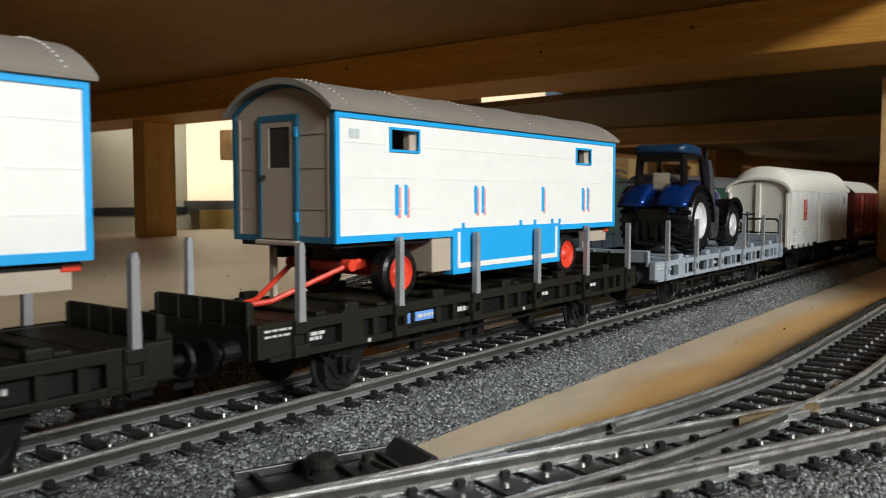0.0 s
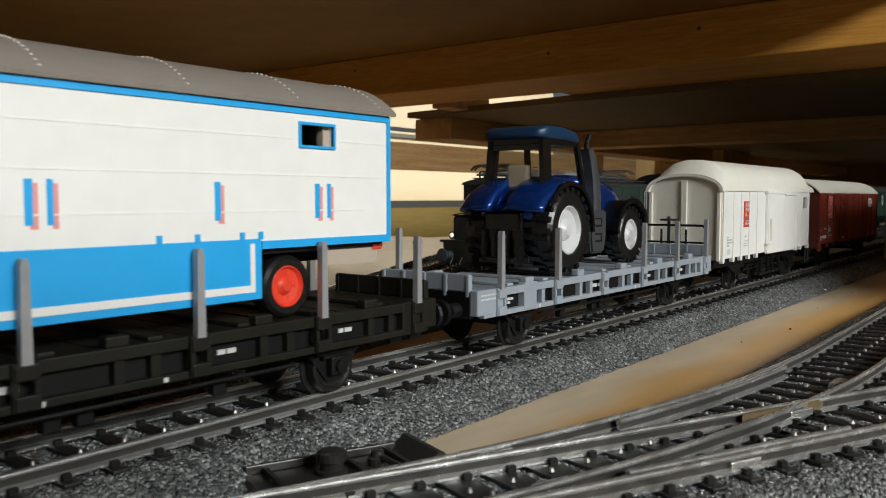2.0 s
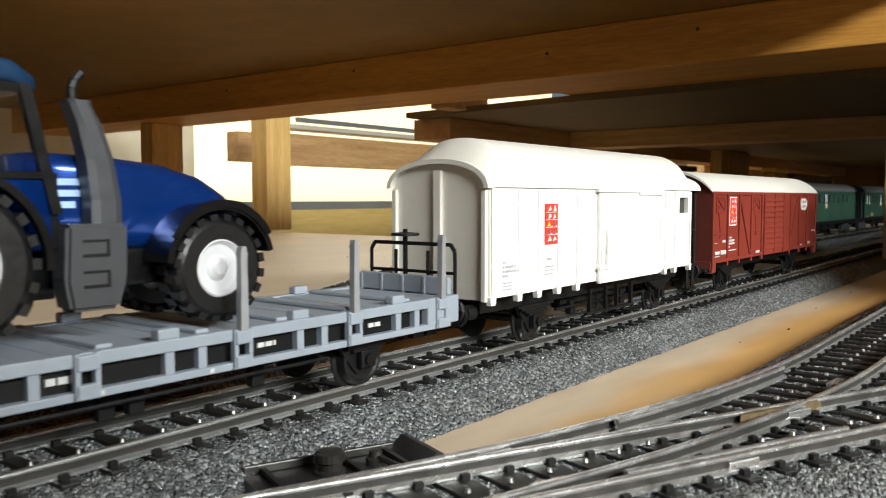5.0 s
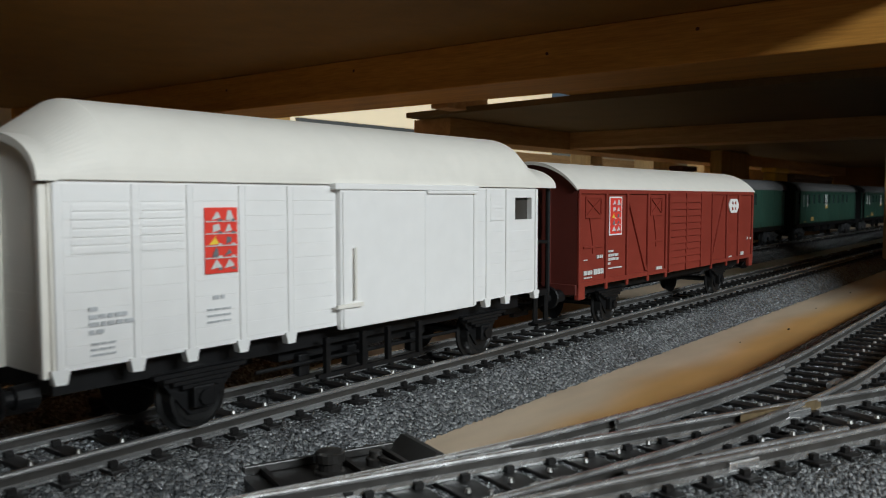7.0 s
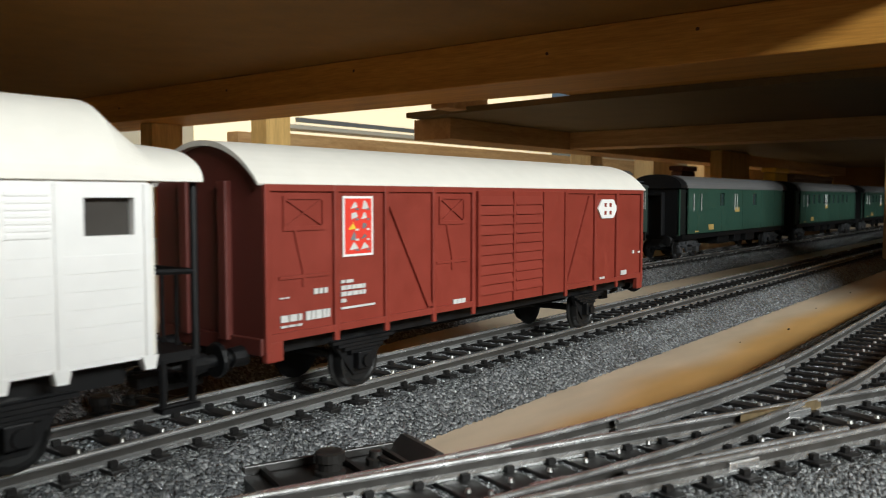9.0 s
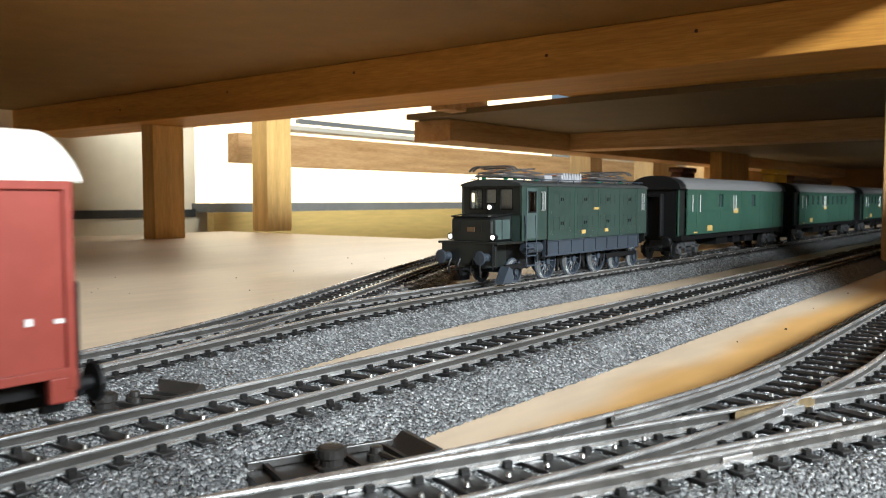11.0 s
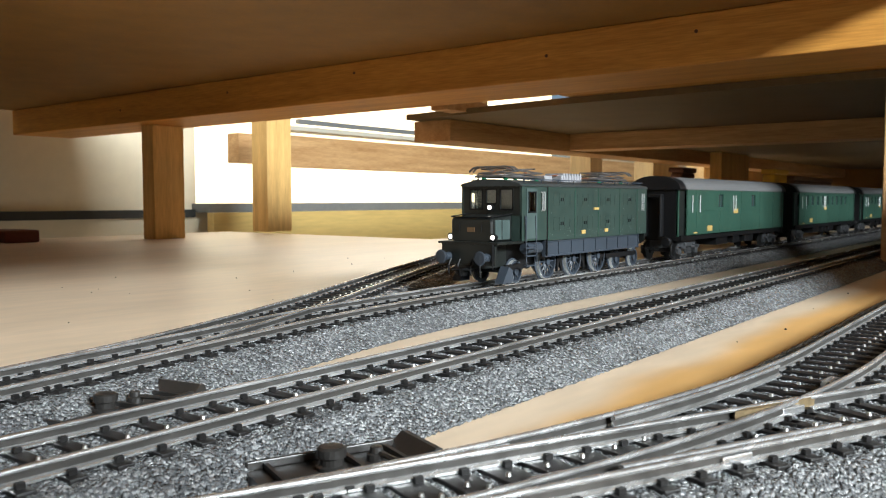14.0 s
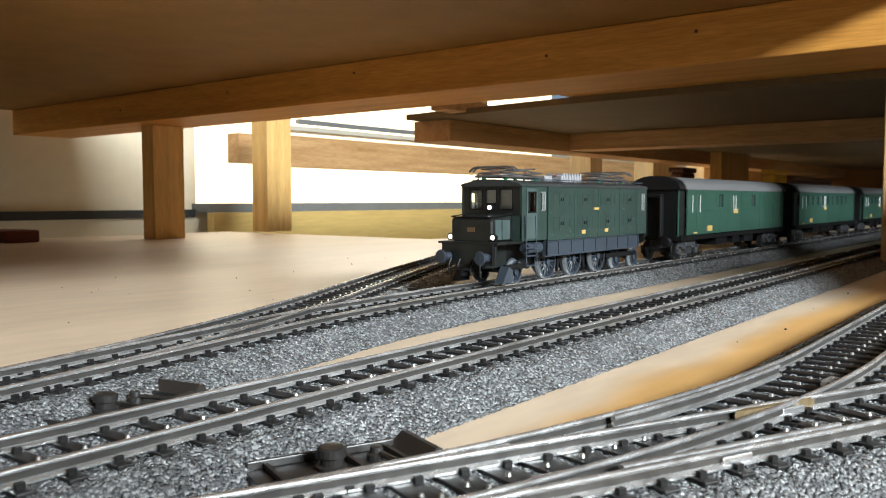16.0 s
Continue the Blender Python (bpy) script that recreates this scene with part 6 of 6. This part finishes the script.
def coach(x0, L, label, mirror=False):
    t = thing("passenger_coach", label, "railway coach", x0, 211.0, 0, "green coaches of the standing train")
    W = 16.4
    for s in (-1, 1):
        wins = []
        n = 9
        for k in range(n):
            xa = 34 + k * (L - 76) / (n - 0.4)
            wins.append((xa, xa + 9.0, 33.0, 41.5))
        bm = panelled(bmesh.new(), 12.5, L - 12.5, 15.5, 44.6, wins if label.startswith("green passenger") else wins[2:3] + wins[6:7], *sorted((s * (W - 0.8), s * W)))
        side = part("body_side", bm, GREEN, t)
        part("window_band", bx(14, L - 14, *sorted((s * (W - 1.4), s * (W - 1.0))), 32, 42.5), GLASS_DK, side, "dark coach glazing")
        bm = bmesh.new()
        box(bm, 12.5, L - 12.5, *sorted((s * W, s * (W + 0.25))), 30.8, 31.4)
        for x in (28, 72, 116, 160, L - 34):
            box(bm, x, x + 0.4, *sorted((s * W, s * (W + 0.2))), 16, 44)
        part("moulding", bm, GREEN, side)
        for x in (20.0, 33.0, 98.0, 103.0):
            part("handrail", sweep(bmesh.new(), [(x, s * (W + 0.6), 30), (x, s * (W + 0.6), 41)], 0.35), PALE, t, "pale metal handrail")
        bm = bmesh.new()
        for xa, xb, za, zb in ((48, 57, 17.2, 20.8), (100, 109, 28.4, 31.6), (24, 30, 16.4, 17.2)):
            box(bm, xa, xb, *sorted((s * W, s * (W + 0.3))), za, zb)
        part("lettering", bm, PLATE, t)
        # set-back end doors
        for xa in (0.8, L - 12.5):
            part("end_door", bx(xa, xa + 11.7, *sorted((s * (W - 2.6), s * (W - 1.8))), 15.5, 44), GREEN_SHADED, t)
            part("end_post", bx(xa if xa < 5 else xa + 10.2, xa + 1.5 if xa < 5 else xa + 11.7, *sorted((s * (W - 3.4), s * (W - 1.2))), 15, 44), GREEN, t)
    bm = bmesh.new()
    extrude(bm, [(-W - 0.3, 44.4)] + [(y, z) for y, z in vault(W + 0.3, 44.6, 8.2, 0)] + [(W + 0.3, 44.4)], -0.6, L + 0.6, "x")
    roof = part("roof", bm, ROOF_GREY, t, "grey vaulted coach roof", smooth=False)
    for xa in (-0.9, L - 9.1):
        bm = extrude(bmesh.new(), [(-W - 0.4, 44.3)] + [(y, z) for y, z in vault(W + 0.45, 44.6, 8.4, 0)] + [(W + 0.4, 44.3)], xa, xa + 10.0, "x")
        part("vestibule_roof", bm, BLACK, roof, "black roof end over the vestibule")
    for xe, d in ((0.0, 1), (L, -1)):
        bm = extrude(bmesh.new(), [(-W + 2.6, 14)] + [(y, z) for y, z in vault(W - 2.7, 43.5, 7.4, 0)] + [(W - 2.6, 14)], *sorted((xe + d * 0.6, xe + d * 1.6)), "x")
        part("end_wall", bm, BLACK, t)
        bm = bmesh.new()
        for y0, y1, z0, z1 in ((-6, -4.4, 15, 41), (4.4, 6, 15, 41), (-6, 6, 39.5, 41.5)):
            box(bm, *sorted((xe + d * 0.4, xe - d * 4.2)), y0, y1, z0, z1, 0.5)
        part("gangway_bellows", bm, BLACK, t)
        buffers(t, xe, -d, 12.0)
        coupler(t, xe, -d)
    for xc in (26, L - 26):
        bm = bmesh.new()
        for s in (-1, 1):
            ya, yb = sorted((s * 11.0, s * 12.4))
            box(bm, xc - 19, xc + 19, ya, yb, 6.6, 8.4, 0.3)
            for dx in (-14, 14):
                box(bm, xc + dx - 2.4, xc + dx + 2.4, ya, sorted((yb, ya + 2.4))[1], 3.4, 8.6, 0.4)
            box(bm, xc - 5, xc + 5, ya, yb, 4.4, 10.5, 0.4)
            for k in range(3):
                box(bm, xc - 6 + k, xc + 6 - k, ya, yb, 3.6 - 0.7 * k + 1.4, 4.2 - 0.7 * k + 1.4)
        box(bm, xc - 15, xc + 15, -11, 11, 7, 12)
        part("bogie", bm, mat("bogie_grey", (0.05, 0.052, 0.055), 0.5, var=0.3, scale=400, bump=0.1) if "bogie_grey" not in bpy.data.materials else bpy.data.materials["bogie_grey"], t, "dark grey bogie")
        for dx in (-14, 14):
            wheelset(t, xc + dx, 5.6, 5.6, turn=False)
    part("underframe", bx(8, L - 8, -14.5, 14.5, 12, 15.6), BLACK, t)
    bm = bmesh.new()
    for xa, w in ((78, 22), (112, 14), (138, 20)):
        box(bm, xa, xa + w, -12.5, 12.5, 6.5, 12.2, 0.5)
    part("battery_box", bm, BLACK, t)


coach(489.0, 228.0, "dark green luggage coach with a grey roof")
coach(750.0, 240.0, "green passenger coach with a grey roof")
coach(1022.0, 240.0, "green passenger coach with a grey roof behind the others")


TRAVEL = [(0, -1.5), (0.5, 24.8), (1.0, 51), (1.5, 77.5), (2.0, 104), (2.5, 129), (3.0, 156.3), (3.5, 183.2), (4.0, 209.2), (4.2, 219.4), (5.3, 279), (6.5, 341.4), (7.0, 368.4),
          (7.5, 395.3), (8.0, 422), (8.5, 448.8), (9.0, 480), (9.2, 496.5), (10.2, 588), (11.3, 700), (12.0, 772), (13.0, 870), (14.0, 970), (15.0, 1070), (16.0, 1170)]


def travelled(t):
    for (a, s), (b, u) in zip(TRAVEL, TRAVEL[1:]):
        if t <= b:
            return s + (u - s) * (t - a) / (b - a)
    return TRAVEL[-1][1]


def motions():
    """The train runs past; its wheels roll as it goes."""
    for ob, x, y, z in MOVING:
        walk(ob, [(t, pose((x - s) * MM, y * MM, z * MM)) for t, s in TRAVEL])
    times = [i / 15 for i in range(241)]
    for ob, x, z, r in ROLLING:
        walk(ob, [(t, pose(x * MM, 0, z * MM, 0, -math.degrees(travelled(t) / r), 0)) for t in times])


motions()
